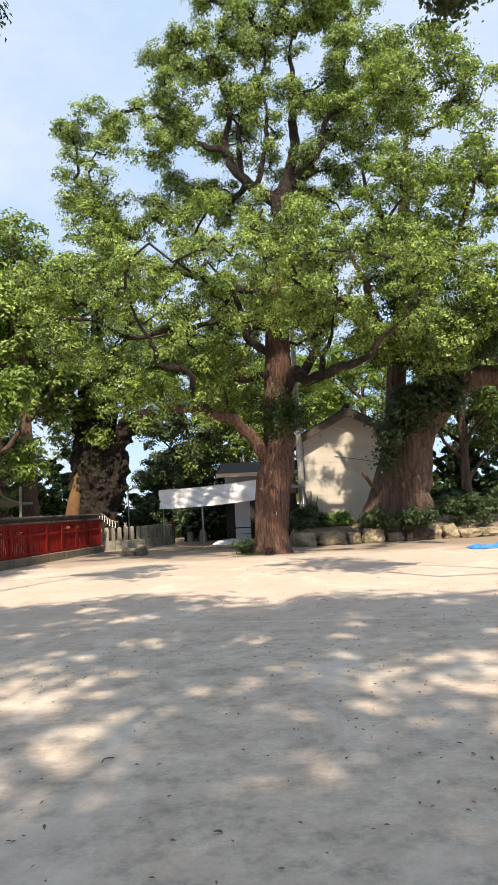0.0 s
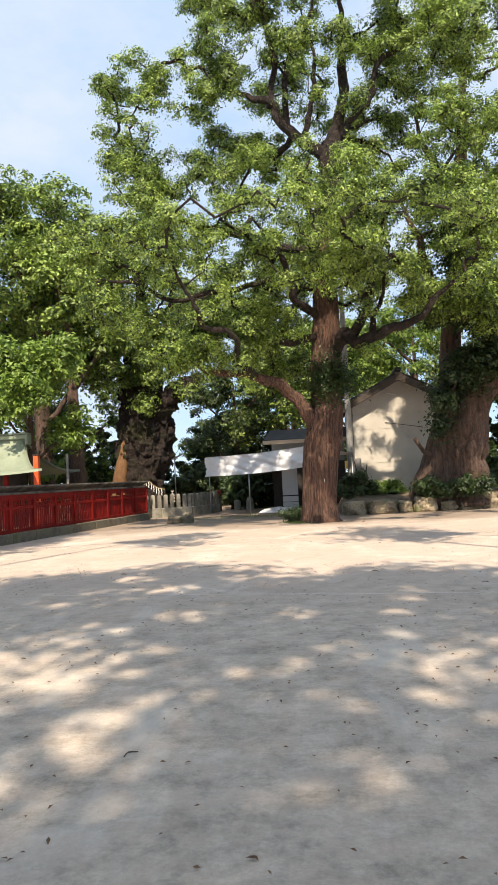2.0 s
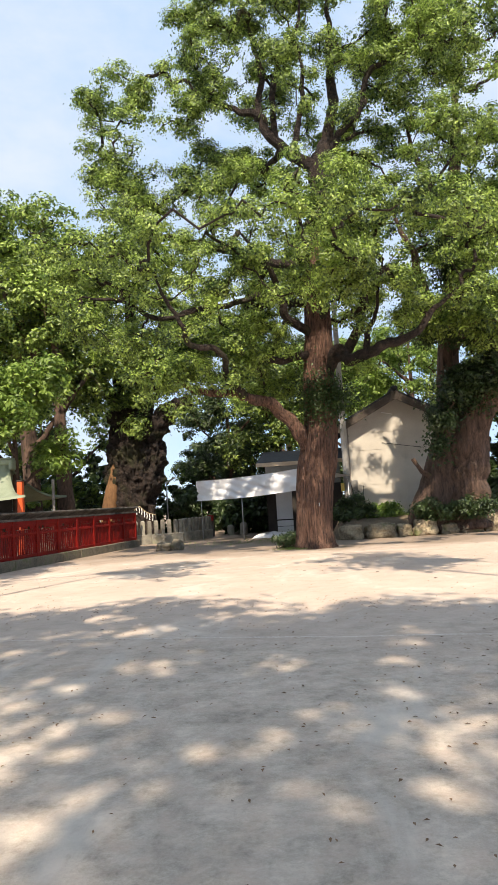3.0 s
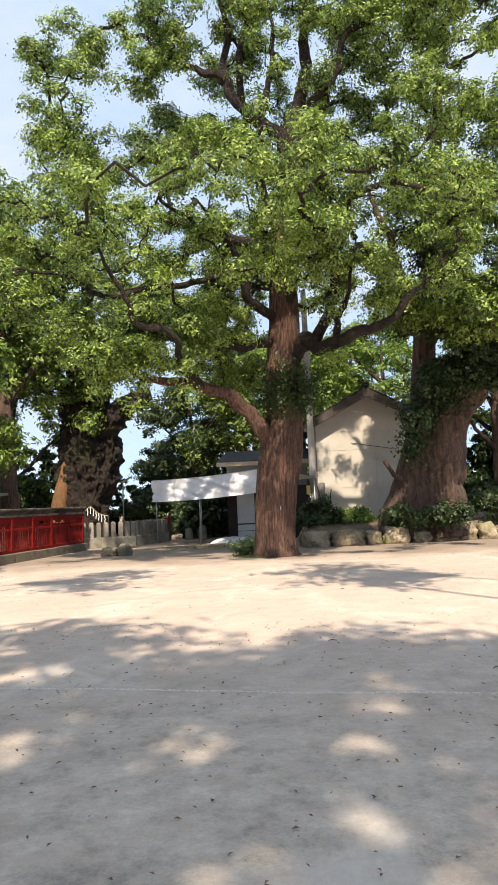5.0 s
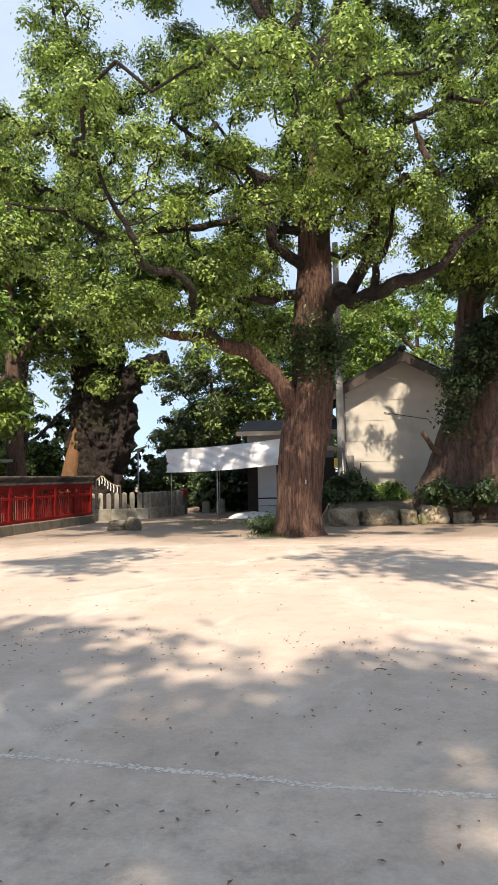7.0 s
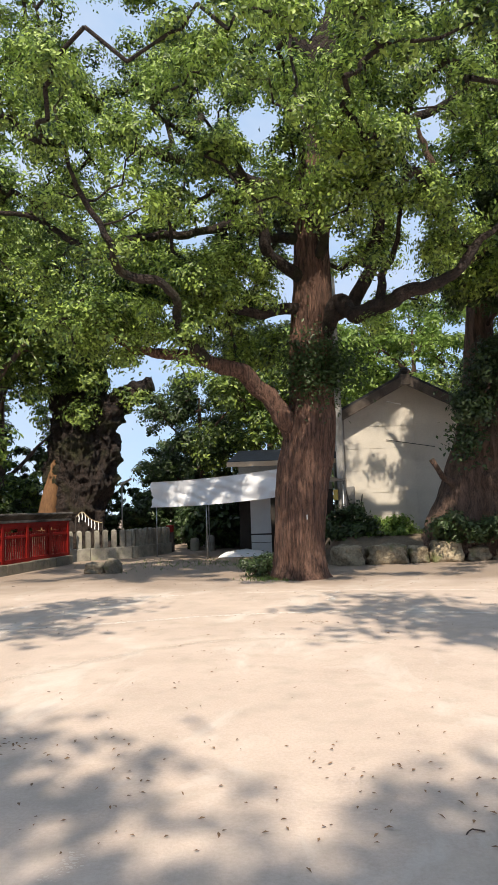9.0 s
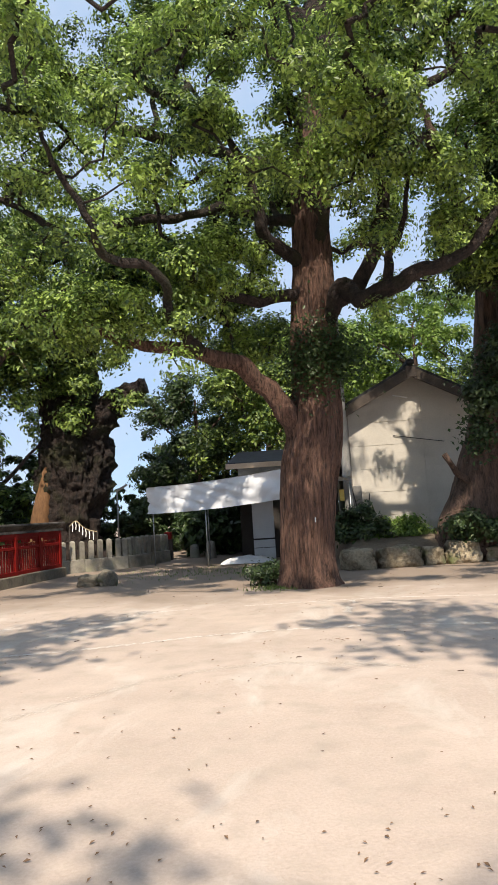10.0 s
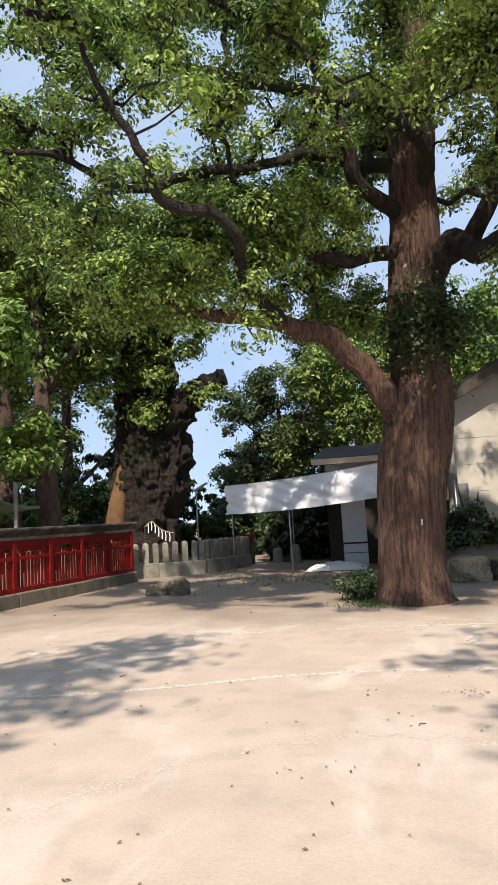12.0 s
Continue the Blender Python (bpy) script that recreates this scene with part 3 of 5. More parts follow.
# ---- main camphor ----
# limbs past the first and the branchwork take near-black bark: crown shade as colour
tree("camphor_tree", (0.4, 24.1, 0), "tall camphor tree with furrowed reddish brown trunk and bright crown",
     [(0.34, 24.1, -0.15, 0.74), (0.33, 24.1, 0.2, 0.61), (0.35, 24.1, 1.0, 0.56), (0.46, 24.1, 2.2, 0.57), (0.68, 24.1, 3.3, 0.52), (0.76, 24.15, 5.0, 0.47), (0.85, 24.2, 6.6, 0.42),
      (0.95, 24.3, 8.5, 0.38), (1.10, 24.3, 9.9, 0.35), (1.18, 24.28, 10.6, 0.26)],
     [[(0.45, 24.05, 2.6, 0.32), (0.15, 23.9, 3.4, 0.27), (-0.5, 23.5, 4.25, 0.225), (-1.2, 23.0, 4.62, 0.19), (-2.3, 22.6, 4.70, 0.14), (-3.1, 22.2, 5.0, 0.09), (-3.9, 21.8, 5.7, 0.03)],
      [(-1.5, 22.8, 4.7, 0.14), (-1.86, 21.8, 5.2, 0.11), (-1.95, 21.1, 5.65, 0.10), (-2.65, 20.4, 5.85, 0.085), (-2.72, 20.1, 6.2, 0.075), (-3.0, 19.8, 6.6, 0.06), (-3.15, 19.4, 7.1, 0.045), (-3.3, 18.9, 8.0, 0.03)],
      [(0.8, 24.1, 5.2, 0.30), (1.35, 23.9, 6.0, 0.24), (1.74, 23.4, 5.66, 0.22), (2.3, 23.1, 5.69, 0.20), (2.7, 22.8, 5.84, 0.18), (3.6, 22.4, 6.1, 0.13), (4.6, 22.0, 7.0, 0.06)],
      [(2.25, 23.1, 5.72, 0.12), (2.32, 23.0, 6.5, 0.10), (2.55, 22.8, 6.9, 0.07), (2.8, 22.0, 8.2, 0.03)],
      [(0.7, 24.1, 6.05, 0.17), (0.0, 23.6, 5.88, 0.14), (-0.65, 23.2, 5.78, 0.12), (-1.6, 22.8, 6.1, 0.06), (-2.3, 22.6, 6.4, 0.02)],
      [(0.75, 24.1, 6.6, 0.20), (0.25, 23.8, 6.9, 0.17), (-0.1, 23.3, 7.2, 0.15), (-0.2, 23.0, 7.6, 0.13), (-0.4, 22.6, 8.15, 0.10), (-0.7, 22.1, 8.7, 0.07), (-1.3, 21.2, 9.2, 0.03)],
      [(0.95, 24.1, 7.0, 0.16), (1.1, 23.5, 7.5, 0.15), (0.62, 22.8, 8.05, 0.13), (0.65, 22.2, 8.9, 0.10), (0.5, 21.6, 9.4, 0.07), (0.3, 20.4, 9.8, 0.03)],
      [(1.1, 24.1, 5.7, 0.20), (1.86, 23.8, 6.2, 0.18), (2.3, 23.2, 7.35, 0.16), (2.17, 22.8, 8.0, 0.14), (1.67, 22.4, 8.5, 0.12), (1.62, 22.2, 8.9, 0.10), (1.87, 21.7, 9.5, 0.07), (2.0, 20.6, 10.0, 0.03)],
      [(0.9, 24.2, 7.6, 0.16), (-0.8, 23.8, 7.9, 0.12), (-2.6, 23.0, 7.5, 0.10), (-4.0, 22.5, 7.3, 0.08), (-5.2, 22.0, 7.7, 0.06), (-6.0, 21.6, 7.8, 0.03)],
      [(1.3, 24.2, 11.9, 0.28), (0.9, 24.0, 12.35, 0.27), (0.3, 23.9, 12.7, 0.23), (-0.25, 23.8, 13.2, 0.19), (-0.6, 23.7, 13.8, 0.16), (-1.2, 23.6, 14.1, 0.12), (-2.0, 23.5, 14.4, 0.07), (-2.8, 23.4, 15.0, 0.03)],
      [(-0.6, 23.7, 13.7, 0.14), (-0.42, 23.6, 15.1, 0.11), (-0.64, 23.5, 16.3, 0.07), (-1.0, 23.3, 17.6, 0.03)],
      [(-0.1, 23.8, 13.0, 0.13), (0.0, 23.6, 14.5, 0.11), (0.26, 23.5, 15.4, 0.09), (0.9, 23.3, 16.5, 0.06), (1.0, 23.1, 18.0, 0.02)],
      [(0.45, 23.9, 12.6, 0.12), (0.75, 23.7, 13.8, 0.10), (0.9, 23.5, 15.2, 0.07), (0.6, 23.2, 16.6, 0.03)],
      [(1.45, 24.1, 12.4, 0.18), (2.2, 23.9, 13.3, 0.14), (2.65, 23.8, 13.7, 0.13), (3.03, 23.6, 14.8, 0.11), (4.14, 23.4, 15.3, 0.08), (5.2, 23.2, 15.9, 0.03)],
      [(1.0, 24.2, 8.6, 0.19), (-0.8, 24.0, 9.3, 0.16), (-2.6, 23.7, 9.8, 0.14), (-3.4, 23.5, 9.95, 0.13), (-4.2, 23.3, 10.3, 0.11), (-4.9, 23.3, 11.6, 0.08), (-5.4, 23.4, 13.4, 0.03)],
      [(1.1, 24.3, 9.5, 0.17), (2.6, 24.0, 10.0, 0.14), (4.2, 23.6, 10.6, 0.09), (5.4, 23.2, 11.6, 0.04)],
      # upper trunk, built as a limb so the shade-dark bark covers it
      [(1.0, 24.3, 9.3, 0.36), (1.12, 24.3, 10.2, 0.40), (1.3, 24.2, 11.4, 0.50), (1.36, 24.2, 12.3, 0.53), (1.55, 24.1, 13.1, 0.26), (1.9, 24.0, 14.6, 0.19), (1.85, 24.0, 16.4, 0.12), (2.05, 24, 18.6, 0.03)]],
     [(0.7, 20.4, 7.5, 1.8, 1.0, 0.9, 46), (-0.2, 23.3, 19.6, 1.6, 1.2, 1.0, 30), (2.0, 23.4, 20.3, 1.8, 1.3, 1.1, 34), (4.0, 23.8, 18.8, 1.4, 1.1, 1.0, 26), (-2.6, 23.5, 16.8, 0.9, 0.8, 0.7, 16), (-2.8, 25.0, 12.9, 1.5, 0.8, 1.0, 28), (3.0, 25.2, 13.0, 1.6, 0.8, 1.4, 28), (-4.0, 24.5, 12.0, 1.0, 0.8, 0.9, 14), (-1.6, 22.0, 6.0, 0.9, 0.5, 0.6, 20), (-2.0, 22.2, 5.3, 0.8, 0.4, 0.4, 14), (-0.9, 24.4, 5.4, 1.3, 0.4, 0.7, 22), (-5.0, 23.4, 14.8, 1.0, 0.8, 0.8, 14), (-5.7, 23.4, 12.4, 0.8, 0.7, 0.9, 14), (-3.2, 22.0, 5.4, 0.7, 0.6, 0.4, 10),
      (0.6, 19.7, 8.5, 2.2, 1.6, 1.8, 84), (0.95, 21.9, 10.3, 1.1, 0.6, 0.9, 18), (-1.9, 20.6, 8.2, 1.4, 1.3, 1.2, 24), (2.8, 20.6, 8.2, 1.4, 1.4, 1.3, 27), (0.4, 17.6, 7.9, 1.9, 1.0, 0.4, 9), (-3.3, 18.2, 8.0, 1.4, 1.0, 0.4, 5), (3.4, 18.2, 8.0, 1.4, 1.0, 0.4, 7), (-5.6, 18.8, 8.0, 1.3, 1.0, 0.4, 4), (5.6, 19.2, 8.0, 1.3, 1.0, 0.4, 7), (-1.6, 25.3, 12.4, 1.6, 0.9, 1.1, 22), (3.4, 25.2, 12.4, 1.2, 0.8, 0.8, 6), (-0.5, 25.2, 15.4, 1.4, 0.8, 1.1, 16), (2.9, 25.0, 16.8, 1.4, 0.9, 1.1, 18), (0.1, 23.0, 15.3, 0.9, 0.6, 0.7, 9), (1.9, 23.3, 15.6, 0.8, 0.6, 0.6, 8),
      (-3.8, 21.8, 8.4, 1.4, 1.2, 0.9, 16), (-5.3, 22.2, 6.8, 1.2, 1.2, 0.9, 20), (-4.7, 21.6, 9.6, 1.2, 1.1, 0.9, 15), (-2.4, 23.0, 6.1, 0.9, 0.7, 0.5, 13), (-3.8, 22.2, 5.2, 1.1, 0.8, 0.45, 17), (-6.4, 22.2, 8.2, 0.9, 0.9, 0.8, 14),
      (-5.4, 23.3, 13.6, 1.1, 0.9, 1.8, 20), (-4.9, 23.2, 11.2, 1.2, 1.1, 0.9, 26), (-2.6, 23.0, 11.0, 1.2, 1.1, 0.8, 18), (4.4, 22.0, 7.6, 1.4, 1.3, 1.1, 32), (5.4, 21.9, 9.4, 1.1, 1.1, 1.0, 20),
      (-2.4, 23.4, 15.3, 1.2, 1.1, 1.1, 28), (-3.1, 23.4, 13.9, 0.7, 0.7, 0.6, 10), (-1.2, 23.2, 17.2, 1.2, 1.1, 1.0, 27), (0.6, 23.0, 17.9, 1.3, 1.2, 0.9, 27), (2.3, 23.2, 18.7, 1.4, 1.3, 0.9, 28), (4.4, 23.3, 16.7, 1.5, 1.3, 1.1, 31),
      (3.3, 23.5, 14.7, 1.1, 1.0, 0.7, 18), (5.6, 23.2, 14.8, 1.2, 1.1, 0.9, 22), (5.3, 22.9, 12.4, 1.2, 1.2, 1.0, 18), (2.9, 23.3, 13.2, 0.9, 0.8, 0.5, 6), (-0.8, 22.8, 11.6, 0.8, 0.7, 0.5, 8), (-0.6, 23.2, 7.0, 0.9, 0.5, 0.5, 8), (2.9, 22.4, 6.9, 0.8, 0.6, 0.5, 4),
      (-3.0, 22.7, 5.9, 1.3, 0.8, 0.7, 18), (-2.6, 23.6, 6.9, 1.4, 0.8, 1.0, 24), (-0.4, 24.9, 8.6, 1.6, 0.7, 1.3, 30), (-1.0, 24.7, 6.6, 1.0, 0.5, 0.5, 11), (2.2, 25.1, 8.0, 1.1, 0.7, 0.9, 13), (-1.4, 26.8, 9.5, 2.4, 1.5, 2.0, 32), (0.2, 26.8, 14.5, 3.2, 1.6, 1.8, 30), (-2.7, 26.4, 7.4, 2.4, 1.3, 1.5, 40)],
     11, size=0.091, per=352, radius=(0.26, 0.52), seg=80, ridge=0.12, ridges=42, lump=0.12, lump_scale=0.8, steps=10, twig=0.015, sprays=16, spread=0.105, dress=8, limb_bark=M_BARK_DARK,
     bare=[(0.75, 23.6, 5.3, 0.5), (-0.3, 23.3, 4.3, 0.6), (0.8, 23.6, 6.4, 0.5), (0.6, 23.5, 2.6, 0.35), (0.5, 23.5, 0.5, 0.4), (0.1, 23.6, 1.6, 0.28), (0.6, 23.5, 3.5, 0.28), (-3.8, 29.0, 0, 0.5), (-2.6, 26.8, 0, 0.4), (-4.6, 27.2, 0, 0.4), (-1.2, 27.4, 0, 0.32), (-3.3, 25.4, 0, 0.3), (-5.4, 29.6, 0, 0.4), (-3.6, 31.2, 2.1, 0.5), (-2.4, 30.1, 2.2, 0.5), (-1.1, 29.0, 2.3, 0.45), (2.6, 26.2, 0.3, 0.6), (4.0, 26.8, 0.4, 0.6), (3.3, 31.2, 2.1, 0.45), (2.9, 31.2, 3.4, 0.45)])
main_tree = bpy.data.objects["camphor_tree"]
ivy_rng = np.random.default_rng(3)
n = 3400
turn = ivy_rng.uniform(-math.pi * 0.9, 0.3, n)
rise = ivy_rng.normal(4.55, 0.40, n)
reach = 0.50 + ivy_rng.exponential(0.09, n)
at = np.column_stack([0.74 + reach * np.cos(turn) * 1.08, 24.12 + reach * np.sin(turn), rise])
at[: n // 4] = ivy_rng.normal(size=(n // 4, 3)) * (0.3, 0.16, 0.26) + (1.5, 23.7, 4.55)
at[n // 4: n // 2] = ivy_rng.normal(size=(n // 2 - n // 4, 3)) * (0.36, 0.12, 0.36) + (0.8, 23.42, 4.65)
up = np.column_stack([np.cos(turn), np.sin(turn), np.full(n, 0.7)]) + ivy_rng.normal(size=(n, 3)) * 0.4
tagged(leaf_mesh("ivy", at, up / np.linalg.norm(up, axis=1)[:, None], 0.088, M_LEAF_DARK, ivy_rng, main_tree, "dark ivy-like sprouts on the trunk", slim=0.6), kind="stuff")

# ---- right camphor, on the raised bed ----
tree("leaning_camphor_tree", (5.1, 27.9, 0.5), "thick leaning camphor tree on a raised bed",
     [(4.7, 28.4, 0.1, 1.15), (4.82, 28.4, 0.9, 0.93), (5.06, 28.35, 1.9, 0.72), (5.32, 28.3, 3.0, 0.60), (5.46, 28.2, 4.1, 0.52), (5.55, 28.1, 5.4, 0.41), (5.66, 28.0, 7.2, 0.36), (5.95, 27.8, 9.2, 0.32), (6.0, 27.6, 11.5, 0.27), (6.4, 27.4, 14.0, 0.18), (6.5, 27.2, 16.5, 0.06)],
     [[(5.85, 28.1, 0.2, 1.0), (5.9, 28.1, 1.2, 0.86), (5.95, 28.05, 2.4, 0.88), (6.2, 27.9, 3.6, 0.78), (6.75, 27.5, 4.7, 0.64), (7.5, 27.0, 5.5, 0.54), (8.5, 26.4, 6.0, 0.46), (10.0, 25.8, 5.8, 0.4), (11.5, 25, 6.6, 0.22), (13, 24, 7.6, 0.06)],
      [(4.75, 28.1, 1.85, 0.13), (4.35, 27.75, 2.08, 0.115), (4.15, 27.5, 2.25, 0.10), (3.98, 27.3, 2.48, 0.085), (3.88, 27.25, 2.66, 0.09)],
      [(5.9, 27.9, 7.0, 0.28), (5.0, 26.8, 8.0, 0.22), (4.2, 25.8, 9.6, 0.15), (3.6, 25.2, 11.0, 0.05)],
      [(6.0, 27.8, 8.6, 0.28), (7.0, 26.8, 9.8, 0.22), (7.8, 25.8, 11.2, 0.15), (8.4, 25.0, 13.0, 0.05)],
      [(6.1, 27.6, 11.0, 0.22), (5.2, 27.0, 12.6, 0.16), (4.6, 26.6, 14.4, 0.06)]],
     [(6.9, 24.8, 7.0, 1.2, 1.0, 0.9, 26), (4.9, 26.0, 7.6, 0.9, 0.9, 0.8, 18), (6.4, 25.6, 18.0, 2.0, 1.6, 1.4, 48), (6.2, 25.4, 7.2, 1.4, 1.3, 1.3, 30), (7.6, 25.2, 8.2, 2.3, 1.8, 2.0, 70), (6.0, 25.8, 10.6, 1.5, 1.5, 1.5, 34), (7.8, 25.6, 12.0, 2.6, 2.0, 2.2, 68), (5.8, 26.6, 15.2, 2.6, 2.0, 2.0, 40), (9.0, 25.2, 15.4, 2.4, 2.0, 2.6, 58),
      (10.4, 24.6, 8.6, 2.4, 1.8, 2.2, 60), (11.4, 24.6, 12.0, 2.4, 2.0, 2.4, 50), (6.4, 29.6, 10.5, 3.0, 1.8, 4.0, 30)],
     12, bark=M_BARK_RED, leaf=M_LEAF, size=0.13, per=210, radius=(0.3, 0.62), sprays=15, spread=0.115, dress=7, limb_bark=M_BARK_RED, seg=56, ridge=0.08, ridges=20, lump=0.14, lump_scale=0.7)

right_tree = bpy.data.objects["leaning_camphor_tree"]
ivy_rng = np.random.default_rng(8)
for cx, cy, cz, spread_x, spread_z, n in ((4.85, 27.3, 3.2, 0.24, 0.30, 620), (5.45, 27.2, 4.7, 0.5, 0.34, 1000), (6.2, 26.9, 4.5, 0.35, 0.25, 360)):
    at = ivy_rng.normal(size=(n, 3)) * (spread_x, 0.2, spread_z) + (cx, cy, cz)
    up = ivy_rng.normal(size=(n, 3)) * 0.5 + (0, -0.6, 0.7)
    tagged(leaf_mesh("ivy", at, up / np.linalg.norm(up, axis=1)[:, None], 0.13, M_LEAF_DARK, ivy_rng, right_tree, "dark leafy sprouts on the trunk", slim=0.55), kind="stuff")

# ---- ancient camphor, by the stone fence ----
tree("ancient_camphor_tree", (-8.7, 37.4, 0), "huge ancient camphor with burled dark trunk and a cut limb",
     [(-8.95, 37.4, -0.2, 1.5), (-8.98, 37.4, 0.8, 1.16), (-8.95, 37.4, 2.0, 1.17), (-8.8, 37.4, 3.4, 1.40), (-8.68, 37.4, 4.6, 1.40), (-8.8, 37.4, 6.0, 1.16), (-8.85, 37.4, 7.4, 1.0), (-8.9, 37.4, 9.2, 0.6), (-8.6, 37.2, 11.4, 0.28), (-8.8, 37, 14, 0.1)],
     [[(-8.0, 37.0, 5.0, 0.80), (-7.2, 36.8, 5.95, 0.66), (-6.5, 36.8, 6.5, 0.52), (-5.75, 36.8, 6.85, 0.40), (-5.5, 36.8, 6.9, 0.36)],
      [(-9.3, 37.2, 6.4, 0.5), (-10.0, 36.8, 7.8, 0.36), (-11.0, 36.2, 9.2, 0.24), (-11.8, 35.8, 11.0, 0.1)],
      [(-8.7, 37.2, 7.0, 0.45), (-7.6, 36.6, 8.6, 0.32), (-6.8, 36.0, 10.4, 0.2), (-6.4, 35.6, 12.2, 0.08)]],
     [(-8.3, 35.7, 7.0, 1.1, 0.5, 0.7, 16), (-10.3, 35.6, 7.4, 1.3, 0.9, 0.9, 24), (-6.9, 35.6, 8.3, 1.2, 0.9, 0.9, 22), (-9.0, 35.4, 9.0, 1.8, 1.0, 1.1, 36), (-13.0, 36.0, 9.4, 1.6, 1.2, 1.6, 30), (-10.6, 35.8, 9.6, 2.4, 1.8, 2.0, 60), (-7.4, 35.6, 10.4, 2.2, 1.8, 1.9, 55), (-9.4, 36.4, 13.4, 3.0, 2.2, 2.2, 75), (-11.6, 36.6, 12.6, 2.2, 2, 2.4, 45), (-6.2, 36.2, 12.6, 1.6, 1.6, 1.6, 28), (-6.3, 36.2, 6.2, 0.7, 0.5, 0.5, 6), (-8.3, 35.8, 5.6, 0.5, 0.4, 0.6, 6)],
     13, bark=M_BARK_DARK, leaf=M_LEAF_OLD, size=0.16, per=180, radius=(0.34, 0.7), seg=150, lump=0.23, lump_scale=1.3, ridge=0.09, ridges=16, steps=22, rough=0.75)

# ---- trees behind the fence ----
def backing_tree(x, y, h, r, seed, leaf=M_LEAF_OLD, lean=0.0, low=0.28, name="camphor_tree", label="leafy camphor tree behind the shrine fence", count=1.0, girth=0.3):
    rng = random.Random(seed)
    top = h * 0.86
    trunk = [(x, y, -0.15, girth * 1.4), (x, y, 0.4, girth), (x + lean * 0.3, y, h * 0.25, girth * 0.85), (x + lean * 0.7, y, h * 0.5, girth * 0.6), (x + lean, y, top, 0.05)]
    limbs, masses = [], []
    for i in range(6):
        a = i * 2.4 + rng.random()
        z = h * (low + 0.08 + 0.09 * i)
        q = r * (0.55 + 0.35 * rng.random()) * (1 - 0.05 * i)
        s = lean * z / top
        ex, ey, ez = x + s + q * math.cos(a), y + q * math.sin(a), min(z + h * (0.12 + 0.1 * rng.random()), h * 0.92)
        limbs.append([(x + s, y, z - 0.3, girth * 0.5), (x + s + 0.45 * (ex - x - s), y + 0.45 * (ey - y), z + 0.35 * (ez - z), girth * 0.33), (ex, ey, ez, 0.03)])
        masses.append((ex, ey, ez, r * 0.48, r * 0.44, h * 0.12, int(34 * count * r / 3)))
    masses.append((x + lean, y, h * 0.88, r * 0.55, r * 0.55, h * 0.12, int(36 * count * r / 3)))
    return tree(name, (x, y, 0), label, trunk, limbs, masses, seed, bark=M_BARK_GREY, leaf=leaf, size=0.21, per=84, radius=(0.36, 0.75), seg=14, lump=0.12, ridge=0.04, ridges=8, steps=5, spread=0.15)


backing_tree(-12.8, 34.0, 17.0, 3.4, 21, M_LEAF, lean=-0.5, low=0.2, girth=0.45)
backing_tree(-16.5, 33.0, 18.5, 4.4, 22, M_LEAF, lean=0.6, low=0.12, girth=0.5)
backing_tree(-14.2, 41.5, 17.0, 4.4, 23, M_LEAF_OLD, low=0.12)
backing_tree(-11.0, 33.4, 13.0, 2.4, 36, M_LEAF_OLD, lean=-0.3, low=0.42, girth=0.42, label="slender camphor with reddish trunk behind the shrine fence", count=0.6)
backing_tree(-11.6, 29.4, 7.6, 2.3, 24, M_LEAF_LIME, low=0.3, girth=0.2)
backing_tree(-4.9, 46.0, 9.0, 3.2, 25, M_LEAF_DARK, low=0.1, label="dark evergreen tree behind the tent")
backing_tree(-1.6, 43.0, 9.5, 3.5, 26, M_LEAF_OLD, low=0.12, label="dense evergreen tree behind the tent")
backing_tree(1.8, 46.0, 11.5, 4.0, 27, M_LEAF_LIME, low=0.2, label="light green tree behind the house", count=0.65)
backing_tree(6.5, 44.0, 12.0, 4.2, 28, M_LEAF_LIME, low=0.25, label="light green tree behind the house", count=0.65)
backing_tree(11.5, 40.0, 13.0, 4.4, 29, M_LEAF_OLD, low=0.2, label="leafy tree beyond the raised bed")
backing_tree(16.5, 44.0, 13.0, 4.6, 30, M_LEAF_OLD, low=0.15, label="leafy tree beyond the raised bed")
backing_tree(-7.2, 52.0, 6.0, 2.6, 31, M_LEAF_DARK, low=0.05, label="low dark evergreen tree in the distance")
backing_tree(3.4, 52.0, 12.5, 4.6, 33, M_LEAF_OLD, low=0.2, label="leafy tree behind the house")
backing_tree(-1.2, 50.0, 13.0, 3.2, 34, M_LEAF_DARK, low=0.2, label="dense evergreen tree behind the tent")
backing_tree(10.4, 36.5, 11.0, 3.4, 35, M_LEAF_OLD, low=0.16, label="leafy tree beyond the raised bed")
backing_tree(-20.0, 44.0, 14.0, 5.0, 32, M_LEAF_DARK, low=0.15)
# breaks in the crowns overhead: the patches of sun that they let down to the ground
GAPS = [(-1.07, 5.6, 0.32), (-1.17, 9.08, 0.37), (-0.02, 8.97, 0.30), (0.05, 7.0, 0.20), (-0.38, 6.8, 0.16), (-1.18, 7.58, 0.18), (-1.8, 6.5, 0.22), (1.3, 10.0, 0.34), (0.34, 7.5, 0.14), (1.93, 6.6, 0.20), (2.35, 7.6, 0.22),
        (-0.87, 9.75, 0.20), (1.12, 8.9, 0.17), (1.5, 7.2, 0.14), (-1.75, 8.4, 0.14), (0.5, 6.0, 0.17), (1.0, 6.15, 0.14), (-2.5, 12.1, 0.40), (-1.65, 11.05, 0.29), (-3.2, 10.0, 0.32), (3.4, 9.0, 0.28), (-3.0, 7.4, 0.28), (3.0, 11.2, 0.32),
        (-1.12, 12.96, 0.30), (-0.44, 12.03, 0.26), (-0.97, 11.91, 0.30), (-0.33, 12.60, 0.22), (0.37, 12.07, 0.22)]
